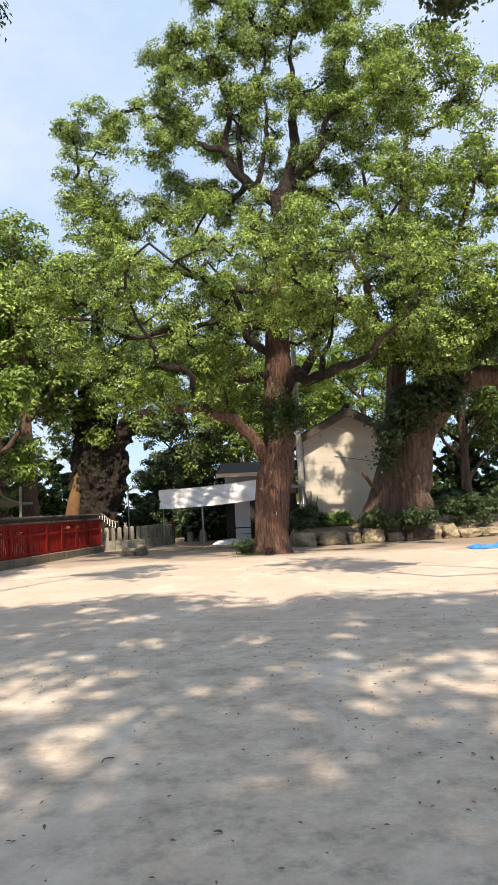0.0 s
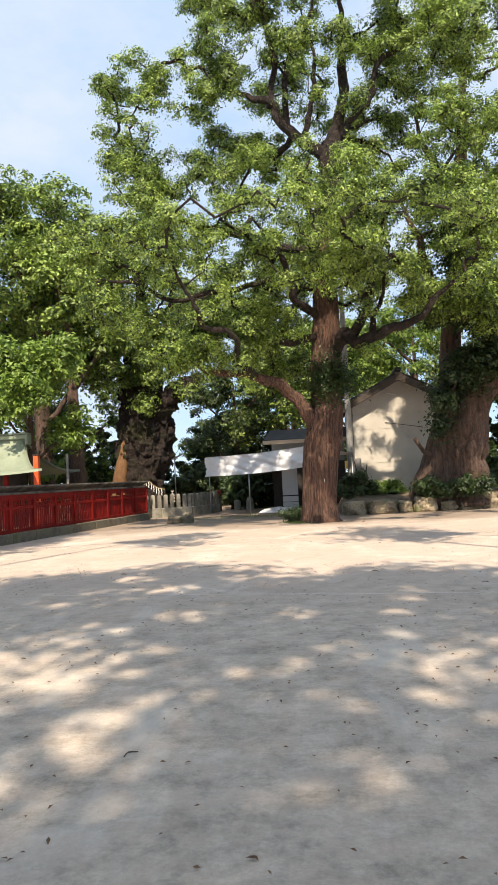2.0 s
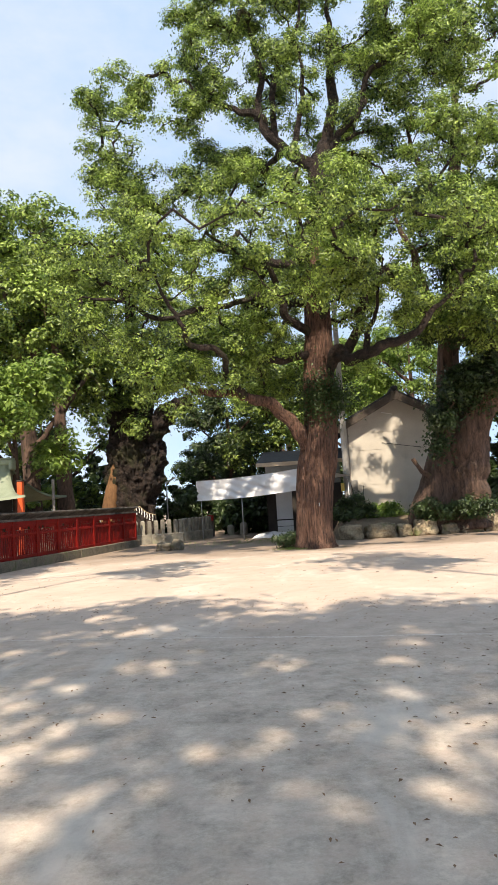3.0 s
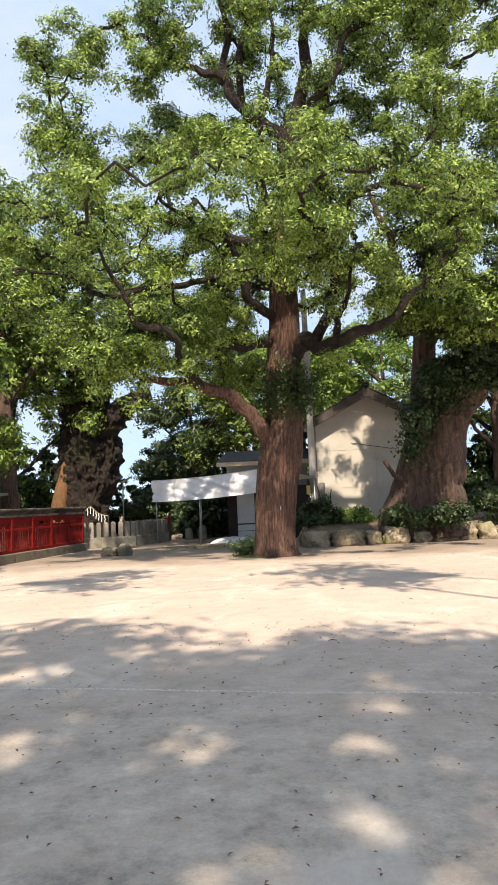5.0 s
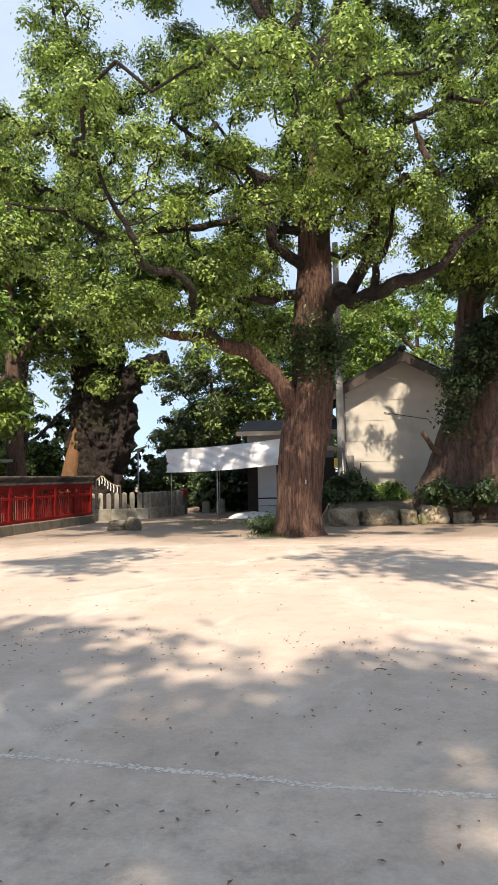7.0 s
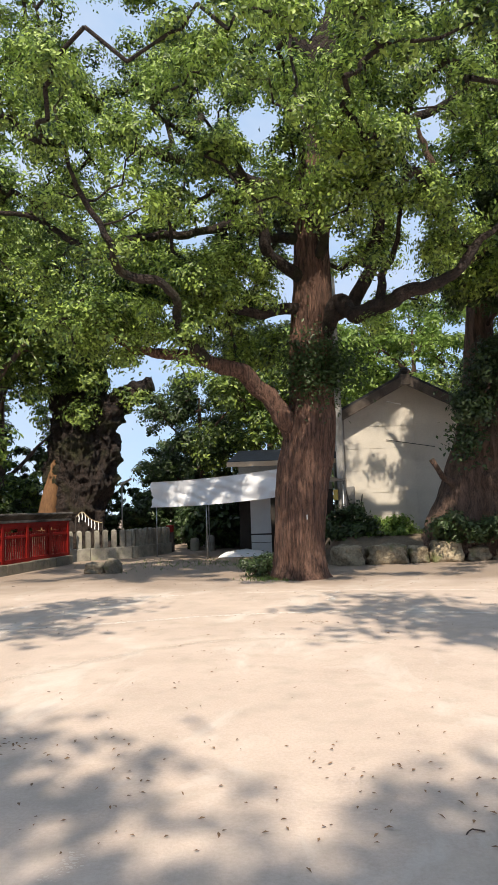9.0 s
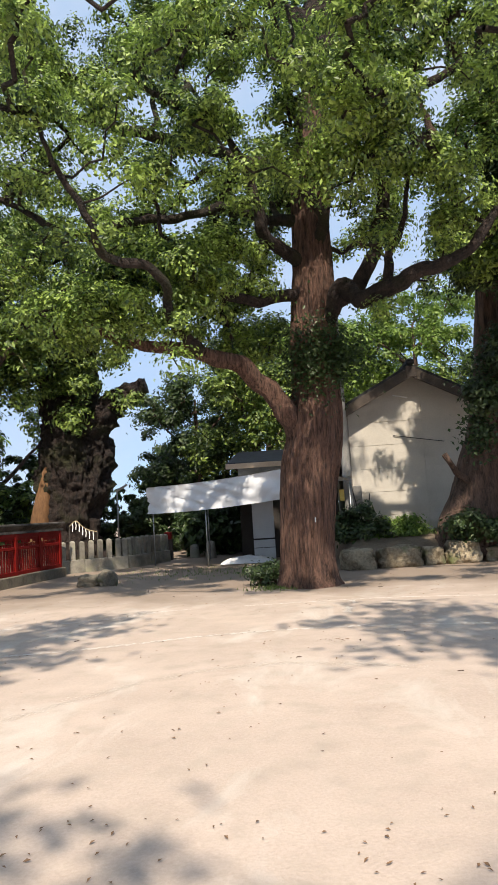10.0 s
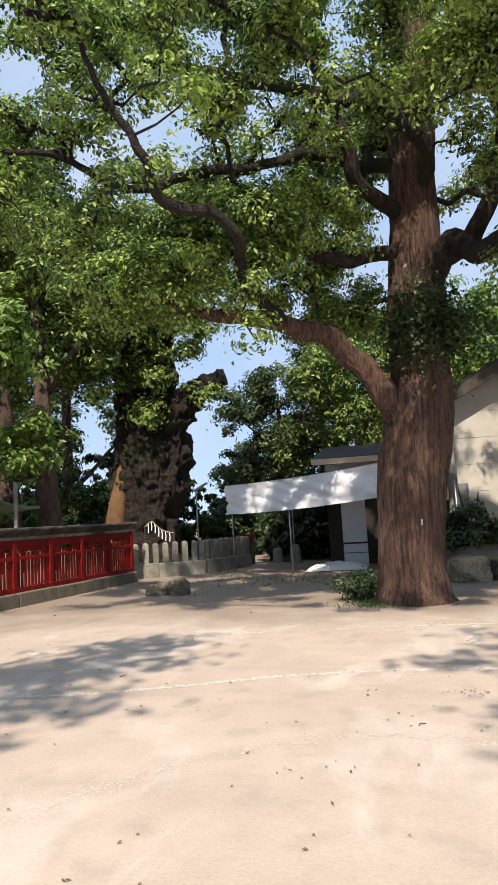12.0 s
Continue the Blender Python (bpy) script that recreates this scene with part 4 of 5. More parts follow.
# trees behind the walker, whose boughs reach overhead and shade the near ground
def bough(ob, start, masses, seed, leaf=M_LEAF_OLD, size=0.1, radius=(0.3, 0.55)):
    """A thin hanging bough with small leaves, on a tree."""
    rng = np.random.default_rng(seed)
    centres = scatter_mass(masses, rng, 0.2)
    end = centres.mean(axis=0)
    rows = smooth_path([(*start, 0.07), (*(np.array(start) * 0.5 + end * 0.5 + (0.3, 0, 0.9)), 0.05), (*end, 0.02)], 8)
    v, f = grow([rows], centres, rng, 0.008)
    tv, tf = tube(rows, 7, base=len(v))
    tagged(raw("branchwork", v + tv, f + tf, M_BARK_GREY, ob, smooth=True), kind="stuff")
    p, up = clump_leaves(centres, rng.uniform(*radius, len(centres)), 150, rng, spread=0.1, sprays=10)
    tagged(leaf_mesh("crown", p, up, size, leaf, rng, ob), kind="stuff")


def shade_tree(x, y, h, masses, seed, reach):
    trunk = [(x, y, -0.15, 0.9), (x, y, 0.5, 0.6), (x, y, 3.5, 0.5), (x, y + 0.4, 7.0, 0.35), (x, y + 0.6, h, 0.06)]
    limbs = [[(x, y + 0.2, 4.5, 0.3), ((x + ex) / 2, (y + ey) / 2, (4.5 + ez) / 2 + 1.2, 0.18), (ex, ey, ez, 0.04)] for ex, ey, ez in reach]
    return tree("camphor_tree", (x, y, 0), "broad camphor tree whose boughs shade the near ground", trunk, limbs, masses, seed, bark=M_BARK_GREY, leaf=M_LEAF_OLD, size=0.3, per=46, radius=(0.5, 1.0), seg=14, steps=5, spread=0.25, gaps=GAPS, dome=0.0, hollow=0.15)


west_shade = shade_tree(-4.5, -10.0, 17.0, [(-4.0, -8.0, 13.5, 4.5, 4.0, 1.6, 150), (-2.2, -1.3, 14.0, 3.0, 3.2, 1.2, 86), (-6.8, -2.0, 13.6, 3.2, 3.4, 1.3, 100), (-4.4, -1.6, 13.6, 2.0, 2.4, 0.8, 50), (-0.3, -2.2, 13.8, 2.0, 2.5, 0.8, 60), (-8.6, 9.2, 11.4, 2.2, 5.6, 0.9, 115), (-2.9, 9.0, 12.2, 1.0, 1.8, 0.4, 16), (-1.8, 2.1, 12.4, 1.7, 0.9, 0.4, 26), (-7.4, 12.0, 11.4, 0.7, 1.4, 0.4, 16), (-8.1, 13.0, 11.0, 1.1, 2.8, 0.6, 48)], 41, [(-2.5, -1.0, 13.6), (-7.5, 0.5, 13.0), (-9.6, 9.0, 11.2), (-1.0, -6.0, 13.5)])
east_shade = shade_tree(6.0, -10.0, 17.5, [(5.2, -7.6, 13.6, 4.5, 4.0, 1.6, 150), (2.2, -2.8, 14.2, 3.2, 2.9, 1.2, 100), (7.0, -1.4, 13.6, 3.2, 3.2, 1.3, 105), (4.4, -2.0, 13.6, 2.0, 2.8, 0.8, 60), (2.0, -0.9, 13.6, 2.4, 1.9, 0.7, 50), (0.4, -8.5, 14.5, 2.6, 3.6, 1.2, 85), (2.4, 8.4, 12.0, 1.5, 2.2, 0.5, 26)], 42, [(2.6, -1.2, 13.8), (7.0, 0.6, 13.0), (2.0, -6.0, 13.5)])

bough(west_shade, (-6.8, 1.0, 12.6), [(-4.1, 10.9, 9.65, 0.5, 0.3, 0.2, 10)], 51, M_LEAF_DARK, 0.1, (0.2, 0.36))
bough(east_shade, (7.0, 1.0, 12.6), [(3.4, 10.4, 9.0, 0.9, 0.4, 0.2, 13)], 52, M_LEAF_DARK, 0.1, (0.2, 0.36))

# low boughs in the dark leaf colour, which stands for shade from neighbouring crowns
bough(right_tree, (5.6, 27.9, 6.2), [(5.3, 26.4, 7.0, 1.0, 0.6, 1.0, 40), (6.9, 26.0, 6.6, 1.1, 0.7, 1.0, 50), (5.6, 26.6, 5.2, 1.0, 0.4, 0.6, 36), (6.9, 26.3, 5.2, 0.9, 0.5, 0.6, 34), (4.9, 26.9, 4.0, 0.35, 0.25, 0.45, 12), (7.8, 25.4, 7.6, 1.3, 0.8, 1.0, 46), (9.4, 25.2, 6.9, 1.3, 0.8, 0.8, 40), (6.0, 25.4, 9.0, 1.3, 0.8, 0.8, 36)], 53, M_LEAF_DARK, 0.12, (0.3, 0.5))

# ---- house with the gable ----
def build_house():
    x0, x1, y0, y1, zb = 1.86, 5.90, 31.2, 38.0, 0.2
    mid, eave, peak = (x0 + x1) / 2, 4.55, 5.62
    ob = thing("house", (mid, y0, 0), "plain storehouse with cement board gable and dark tiled roof", "house")
    bm = bmesh.new()
    ring = [(x0, eave), (x0, zb), (x1, zb), (x1, eave), (mid, peak)]
    f = bm.faces.new([bm.verts.new((x, y0 + 0.03, z)) for x, z in ring])
    made = bmesh.ops.extrude_face_region(bm, geom=[f])
    bmesh.ops.translate(bm, vec=(0, y1 - y0, 0), verts=[v for v in made["geom"] if isinstance(v, bmesh.types.BMVert)])
    part("wall", bm, M_WALL, ob)
    # cement boards on the gable, two to a course
    pitch = 0.715
    k = 0
    while zb + 0.3 + k * pitch < peak - 0.1:
        z0, z1 = zb + 0.3 + k * pitch, zb + 0.3 + (k + 1) * pitch - 0.012
        for a, b in ((x0, mid + 0.28), (mid + 0.292, x1)):
            def limit(x):
                return eave + (peak - eave) * (1 - abs(x - mid) / (mid - x0))
            pts = [(a, z0), (b, z0), (b, min(z1, limit(b))), (a, min(z1, limit(a)))]
            if a < mid < b and limit(mid) < z1:
                pts.insert(3, (mid, limit(mid)))
            if min(limit(a), limit(b)) <= z0:
                s = (peak - z0) / (peak - eave) * (mid - x0)
                if s < 0.08:
                    continue
                a2, b2 = max(a, mid - s), min(b, mid + s)
                pts = [(a2, z0), (b2, z0)]
                for x in sorted({b2, min(max(mid, a2), b2), a2}, reverse=True):
                    z = min(z1, limit(x))
                    if z > z0 + 0.01:
                        pts.append((x, z))
            if len(pts) < 3:
                continue
            bm = bmesh.new()
            f = bm.faces.new([bm.verts.new((x, y0 + 0.028, z)) for x, z in pts])
            made = bmesh.ops.extrude_face_region(bm, geom=[f])
            bmesh.ops.translate(bm, vec=(0, -0.02, 0), verts=[v for v in made["geom"] if isinstance(v, bmesh.types.BMVert)])
            part("wall_board", bm, M_WALL, ob)
        k += 1
    part("corner_trim", one_box(x0 - 0.03, x0 + 0.06, y0 - 0.02, y0 + 0.1, zb, eave, None, 0.006), M_TRIM, ob)
    part("corner_trim", one_box(x1 - 0.06, x1 + 0.03, y0 - 0.02, y0 + 0.1, zb, eave, None, 0.006), M_TRIM, ob)
    slope = math.atan2(peak - eave, mid - x0)
    length = math.hypot(peak - eave, mid - x0) + 0.55
    for side in (-1, 1):
        m = Matrix.Translation((mid, 0, peak)) @ Matrix.Rotation(math.pi if side < 0 else 0, 4, "Z") @ Matrix.Rotation(slope, 4, "Y")
        ya, yb = (y0 - 0.5, y1 + 0.5) if side > 0 else (-y1 - 0.5, -y0 + 0.5)
        roof = part("roof", one_box(0, length, ya, yb, 0.0, 0.10, m, 0.01), M_TILE, ob)
        edge = (ya - 0.03, ya + 0.02) if side > 0 else (yb - 0.02, yb + 0.03)
        part("bargeboard", one_box(0.0, length, edge[0], edge[1], -0.26, 0.02, m, 0.008), M_BARGE, ob)
        for i in range(int(length / 0.26)):
            part("verge_tile", one_box(i * 0.26, i * 0.26 + 0.255, ya - 0.06, ya + 0.22, 0.1, 0.2, m, 0.02) if side > 0 else one_box(i * 0.26, i * 0.26 + 0.255, yb - 0.22, yb + 0.06, 0.1, 0.2, m, 0.02), M_TILE, roof)
    part("ridge_tile", one_box(mid - 0.13, mid + 0.13, y0 - 0.56, y1 + 0.56, peak + 0.08, peak + 0.26, None, 0.05), M_TILE, ob)
    part("gable_cap", one_box(mid - 0.16, mid + 0.16, y0 - 0.545, y0 - 0.50, peak - 0.31, peak + 0.03, None, 0.01), M_BARGE, ob)
    pipe("conduit", [(mid - 0.55, y0 - 0.02, peak - 0.75), (mid - 0.1, y0 - 0.05, peak - 0.86)], 0.02, M_WHITE, ob)
    pipe("bracket", [(mid - 0.62, y0 - 0.02, 3.62), (mid + 0.9, y0 - 0.06, 3.34)], 0.012, M_BLACK, ob)
    return ob


def build_shed():
    x0, x1, y0, y1 = -1.75, 1.55, 33.2, 37.0
    ob = thing("shed", ((x0 + x1) / 2, y0, 0), "low plastered shed with dark roof behind the tent", "shed")
    bm = bmesh.new()
    put_box(bm, x0, x1, y0, y1, -0.05, 3.05)
    part("wall", bm, M_PLASTER, ob)
    m = Matrix.Translation((0, y0 - 0.55, 3.12)) @ Matrix.Rotation(radians(9), 4, "X")
    part("roof", one_box(x0 - 0.35, x1 + 0.3, 0, 5.0, 0.0, 0.09, m, 0.01), M_TILE, ob)
    part("fascia", one_box(x0 - 0.36, x1 + 0.3, -0.03, -0.004, -0.10, 0.07, m, 0.004), M_FASCIA, ob)
    # dark sheets on the lower walls paint the shade beneath the tent
    part("doorway_shade", one_box(x0 - 0.01, x1 + 0.01, y0 - 0.03, y0 + 0.05, 0.0, 2.15, None, 0.01), M_DARK, ob, "dark sheet for the open doorway and the shade beside it")
    part("side_shade", one_box(x0 - 0.02, x0 + 0.02, y0 + 0.055, y1, 0.0, 2.15, None, 0.01), M_DARK, ob, "dark sheet for the shade along the shed side")
    return ob


# ---- tent with the canvas drape ----
def build_tent():
    a, b = Vector((-4.75, 32.4, 0)), Vector((0.1, 28.1, 0))
    ob = thing("tent", a, "white canvas tent with wrinkled side drape on steel pipes", "tent")
    way = (b - a).normalized()
    back = Vector((-way.y, way.x, 0))
    n, k = 60, 10
    verts, faces = [], []
    for layer in (0, 1):
        for i in range(n + 1):
            s = i / n
            for j in range(k + 1):
                t = j / k
                top = 2.56 + 0.10 * s - 0.10 * math.sin(math.pi * s) * 0.6
                low = 1.70 + 0.18 * s - 0.07 * math.sin(math.pi * s)
                p = a.lerp(b, s)
                w = 0.04 * t * math.sin(s * 31 + 2 * t) + 0.11 * noise.noise(Vector((s * 13 - t * 6, t * 1.5, 4))) + 0.07 * noise.noise(Vector((s * 9 + t * 3, t * 2.2, 1))) + 0.035 * noise.noise(Vector((s * 22 - t * 9, t * 5, 7))) + 0.045 * s * math.sin(s * 40 + t * 7) * math.sin(math.pi * t)
                q = p + back * (w + 0.004 * layer)
                verts.append((q.x, q.y, top + (low - top) * t))
    g = (n + 1) * (k + 1)
    for layer in (0, 1):
        for i in range(n):
            for j in range(k):
                v = layer * g + i * (k + 1) + j
                faces.append((v, v + 1, v + k + 2, v + k + 1))
    raw("drape", verts, faces, M_TARP, ob, smooth=True)
    # roof sheet, sloping away from the drape
    verts, faces = [], []
    for i in range(21):
        for j in range(7):
            s, t = i / 20, j / 6
            p = a.lerp(b, s) + back * (2.6 * t)
            verts.append((p.x, p.y, 2.56 + 0.10 * s - 0.06 * math.sin(math.pi * s) + 0.015 - 0.35 * t - 0.12 * math.sin(math.pi * t) * math.sin(math.pi * s)))
    faces = [(i * 7 + j, i * 7 + j + 1, (i + 1) * 7 + j + 1, (i + 1) * 7 + j) for i in range(20) for j in range(6)]
    raw("roof_sheet", verts, faces, M_TARP, ob, smooth=True)
    for s in (0.012, 0.42, 0.985):
        p = a.lerp(b, s) + back * 0.16
        q = p + back * 2.4
        post = pipe("pole", [(p.x, p.y, -0.02), (p.x, p.y, 2.5)], 0.022, M_STEEL, ob)
        pipe("pole", [(q.x, q.y, -0.02), (q.x, q.y, 2.2)], 0.022, M_STEEL, ob)
        for d in (-1, 1):
            e = p + way * 0.45 * d
            if 0 < (e - a).dot(way) < (b - a).length:
                pipe("brace", [(p.x, p.y, 1.35), (e.x, e.y, 1.75)], 0.014, M_STEEL, post)
    p, q = a + back * 0.16, b + back * 0.16
    pipe("rail", [(p.x, p.y, 1.72), (q.x, q.y, 1.88)], 0.018, M_STEEL, ob)
    return ob


# ---- raised bed and boulders ----
def boulder(name, x, y, z, w, d, h, seed, label, group="", mat=None):
    bm = bmesh.new()
    bmesh.ops.create_icosphere(bm, subdivisions=4, radius=1)
    for v in bm.verts:
        p = v.co.copy()
        k = 1.0 / max(abs(p.x), abs(p.y), abs(p.z)) ** 0.55
        q = Vector((p.x * k, p.y * k, p.z * k))
        q *= 1 + 0.30 * noise.noise(p * 1.4 + Vector((seed * 3.1, 0, 0))) + 0.20 * abs(noise.noise(p * 2.6 + Vector((0, seed * 1.7, 0)))) + 0.07 * noise.noise(p * 6 + Vector((seed, 0, 1))) + 0.035 * noise.noise(p * 13)
        v.co = Vector((x + q.x * w / 2.3, y + q.y * d / 2.3, z + h * 0.5 + q.z * h / 2.1))
    ob = part(name, bm, mat or M_BOULDER, None, "", True)
    return tagged(ob, label, "stone", group)


def build_bed():
    verts, faces = [], []
    nx, ny = 46, 16
    for i in range(nx + 1):
        for j in range(ny + 1):
            s, t = i / nx, j / ny
            x = 1.0 + s * 12.5
            y = 27.0 + 0.14 * s * 12.5 * 0.9 + t * 9
            h = 0.62 * min(1, t * 9 + 0.1) + 0.25 * t
            fade = min(1, (s * 12.5) / 0.5)
            verts.append((x, y, -0.1 + (h + 0.1) * fade + 0.05 * noise.noise(Vector((x * 0.9, y * 0.9, 2)))))
    for i in range(nx):
        for j in range(ny):
            v = i * (ny + 1) + j
            faces.append((v, v + ny + 1, v + ny + 2, v + 1))
    tagged(raw("planting_bed", verts, faces, M_SOIL, smooth=True), "raised earth bed behind the boulders", "bed", kind="structure")
    rng = random.Random(5)
    x = 1.15
    i = 0
    while x < 12.5:
        w = 0.55 + 0.65 * rng.random() ** 1.5
        h = 0.36 + 0.28 * rng.random()
        boulder("boulder", x + w / 2, 26.95 + 0.13 * (x - 1) + 0.12 * rng.random(), -0.06, w * 1.04, 0.75, h, i, "rough weathered boulder edging the raised bed", "boulders along the bed")
        x += w
        i += 1


def shrub(name, x, y, z, rx, ry, rz, count, seed, leaf, label, size=0.11, per=110):
    rng = np.random.default_rng(seed)
    ob = thing(name, (x, y, z), label, "shrub")
    centres = scatter_mass([(x, y, z + rz * 0.9, rx, ry, rz, count)], rng, 0.2)
    centres[:, 2] = np.maximum(centres[:, 2], z + 0.08)
    stem = [smooth_path([(x + 0.1 * i, y, z - 0.05, 0.03), (x + 0.15 * i * rx, y + 0.05 * i, z + rz * 0.8, 0.015)], 4) for i in (-2, 0, 2)]
    v, f = grow(stem, centres, rng, 0.006)
    for rows in stem:
        sv, sf = tube(rows, 6, base=len(v))
        v, f = v + sv, f + sf
    raw("stems", v, f, M_BARK_GREY, ob, smooth=True)
    p, up = clump_leaves(centres, rng.uniform(0.14, 0.3, len(centres)), per, rng, spread=0.09, sprays=8)
    p[:, 2] = np.maximum(p[:, 2], z + 0.01)
    tagged(leaf_mesh("foliage", p, up, size, leaf, rng, ob), kind="stuff")
    return ob


build_red_fence()
build_stone_fence()
build_house()
build_shed()
build_tent()
build_bed()
shrub("shrub", 1.8, 28.5, 0.45, 0.8, 0.5, 0.55, 48, 61, M_LEAF_DARK, "dense dark green shrub beside the utility pole")
shrub("shrub", 2.9, 28.9, 0.5, 0.7, 0.4, 0.32, 28, 62, M_LEAF_LIME, "glossy green shrub under the gable wall")
shrub("shrub", 5.0, 27.0, 0.5, 1.6, 0.5, 0.38, 50, 63, M_LEAF_DARK, "dark undergrowth round the leaning trunk")
shrub("shrub", 8.2, 28.6, 0.5, 1.4, 0.7, 0.6, 50, 64, M_LEAF_DARK, "dark green bush on the raised bed")
shrub("shrub", 10.8, 29.6, 0.5, 1.6, 0.9, 0.7, 55, 65, M_LEAF_OLD, "green bush on the raised bed")
shrub("shrub", -0.55, 24.6, 0.0, 0.35, 0.3, 0.28, 16, 66, M_LEAF_DARK, "low tuft at the foot of the camphor trunk", 0.08)
for i, (x, y, rx, rz) in enumerate(((-12.5, 38.5, 2.6, 1.5), (-6.2, 41.0, 2.2, 1.4), (-3.2, 39.0, 1.8, 1.3), (-1.9, 38.0, 0.9, 1.0), (-16.5, 37.0, 2.5, 1.6), (14.5, 36.0, 2.6, 1.2))):
    shrub("shrub", x, y, 0.0, rx, 1.2, rz, 60, 70 + i, M_LEAF_DARK, "dense dark evergreen shrubbery in the shade", 0.18, 88)
pole = thing("utility_pole", (1.7, 30.5, 0), "grey concrete utility pole beside the storehouse", "pole")
v, f = tube(smooth_path([(1.72, 30.5, -0.1, 0.14), (1.70, 30.5, 4, 0.125), (1.68, 30.5, 9.5, 0.1)], 4), 16)
raw("shaft", v, f, M_CONCRETE, pole, smooth=True)
part("notice_plate", one_box(1.44, 1.58, 30.34, 30.36, 1.72, 2.05, None, 0.004), M_YELLOW, pole, "small yellow plate")
boulder("rock", -5.0, 26.6, -0.08, 0.62, 0.5, 0.34, 31, "low rounded rock by the fence end", mat=M_KERB)
boulder("rock", -4.52, 26.5, -0.08, 0.48, 0.45, 0.44, 32, "low rounded rock by the fence end", mat=M_KERB)
# ---- dark planting that closes the place behind ----
def thicket(x, y, rx, rz, seed, leaf=M_LEAF_DARK, count=130):
    return shrub("thicket", x, y, 0.0, rx, 1.3, rz, count, seed, leaf, "tall dark evergreen thicket closing the grounds", 0.30, 48)


for i, (x, y, rx, rz) in enumerate(((-22.0, 50.0, 4.5, 3.0), (-15.5, 47.0, 3.6, 3.0), (-11.4, 46.0, 2.6, 2.7), (-7.4, 46.5, 2.4, 1.75), (-4.2, 46.5, 2.4, 2.2), (0.8, 44.0, 2.8, 2.2), (20.0, 42.0, 4.5, 2.4), (13.2, 37.5, 2.4, 1.3), (16.5, 39.0, 2.4, 2.2), (-18.5, 38.0, 3.0, 2.6), (-13.6, 39.0, 2.4, 2.3), (-14.5, 32.5, 2.2, 1.9), (-11.6, 40.5, 2.2, 1.8), (-5.9, 43.5, 1.6, 1.2), (-7.8, 42.0, 1.5, 0.9), (9.6, 34.5, 2.2, 0.9), (10.4, 38.5, 2.4, 2.3), (12.8, 43.0, 3.0, 2.8), (-3.0, 36.9, 1.7, 1.05), (8.2, 36.6, 1.7, 1.5))):
    thicket(x, y, rx, rz, 90 + i, M_LEAF_OLD if x < -10 and y < 42 else M_LEAF_DARK)


# ---- shrine hall behind the fence ----
def build_hall():
    ob = thing("shrine_hall", (-14.0, 29.0, 0), "small shrine hall with curved verdigris copper roof", "shrine")
    verts, faces = [], []
    nu, nv = 24, 12
    for layer in (0, 1):
        for side in (-1, 1):
            for i in range(nu + 1):
                for j in range(nv + 1):
                    u, t = i / nu, j / nv
                    drop = 1.45 * (1 - (1 - t) ** 1.9)
                    half = 2.7 + 1.55 * (1 - (1 - t) ** 0.75) * 1.0
                    x = -14.4 + (2 * u - 1) * half
                    y = 29.0 + side * 2.1 * t
                    lift = 0.12 * abs(2 * u - 1) ** 4 * t
                    verts.append((x, y, 3.62 - drop + lift - 0.09 * layer))
    g = (nu + 1) * (nv + 1)
    for k in range(4):
        for i in range(nu):
            for j in range(nv):
                v = k * g + i * (nv + 1) + j
                faces.append((v, v + 1, v + nv + 2, v + nv + 1))
    for i in range(nu):
        for side in (0, 1):
            a, b = side * g + i * (nv + 1) + nv, (2 + side) * g + i * (nv + 1) + nv
            faces.append((a, b, b + nv + 1, a + nv + 1))
    for side in (0, 1):
        for i in (0, nu):
            for j in range(nv):
                a, b = side * g + i * (nv + 1) + j, (2 + side) * g + i * (nv + 1) + j
                faces.append((a, a + 1, b + 1, b))
    raw("roof", verts, faces, M_COPPER, ob, smooth=True)
    part("ridge", one_box(-17.2, -11.62, 28.86, 29.14, 3.60, 3.80, None, 0.03), M_COPPER, ob)
    part("ridge_cap", one_box(-17.3, -11.52, 28.80, 29.20, 3.80, 3.86, None, 0.015), M_COPPER, ob)
    part("ridge_end", one_box(-11.64, -11.5, 28.78, 29.22, 3.36, 3.80, None, 0.04), M_COPPER, ob)
    for i in range(5):
        for y in (27.8, 30.2):
            x = -17.6 + i * 1.4
            part("column", one_box(x - 0.09, x + 0.09, y - 0.09, y + 0.09, 0.0, 2.3, None, 0.01), M_RED, ob)
    part("wall", one_box(-17.5, -12.1, 27.9, 30.1, 0.0, 2.4), M_DARK, ob)
    return ob


build_hall()
post = thing("vermilion_pillar", (-10.95, 28.3, 0), "bright orange-red painted pillar beside the hall", "pillar")
part("shaft", one_box(-11.05, -10.84, 28.19, 28.41, -0.05, 2.85, None, 0.02), M_ORANGE, post)
part("cap", one_box(-11.07, -10.82, 28.17, 28.43, 2.85, 2.90, None, 0.01), M_DARK, post)
grey_post = thing("grey_post", (-10.3, 30.0, 0), "pale weathered wooden post behind the fence", "post")
part("shaft", one_box(-10.35, -10.25, 29.95, 30.05, -0.05, 2.95, None, 0.015), M_CONCRETE, grey_post)

# ---- by the ancient camphor ----
lamp = thing("lamp_post", (-7.75, 40.0, 0), "slim grey lamp post with a slanted head", "lamp")
pipe("pole", [(-7.75, 40.0, -0.05), (-7.75, 40.0, 2.85)], 0.035, M_STEEL, lamp)
part("head", one_box(-0.05, 0.55, -0.07, 0.07, 0.0, 0.09, Matrix.Translation((-7.75, 40, 2.82)) @ Matrix.Rotation(radians(-28), 4, "Y"), 0.02), M_PANEL, lamp)
rope = thing("sacred_rope", (-7.7, 35.2, 0), "straw rope with white paper streamers before the old trunk", "rope")
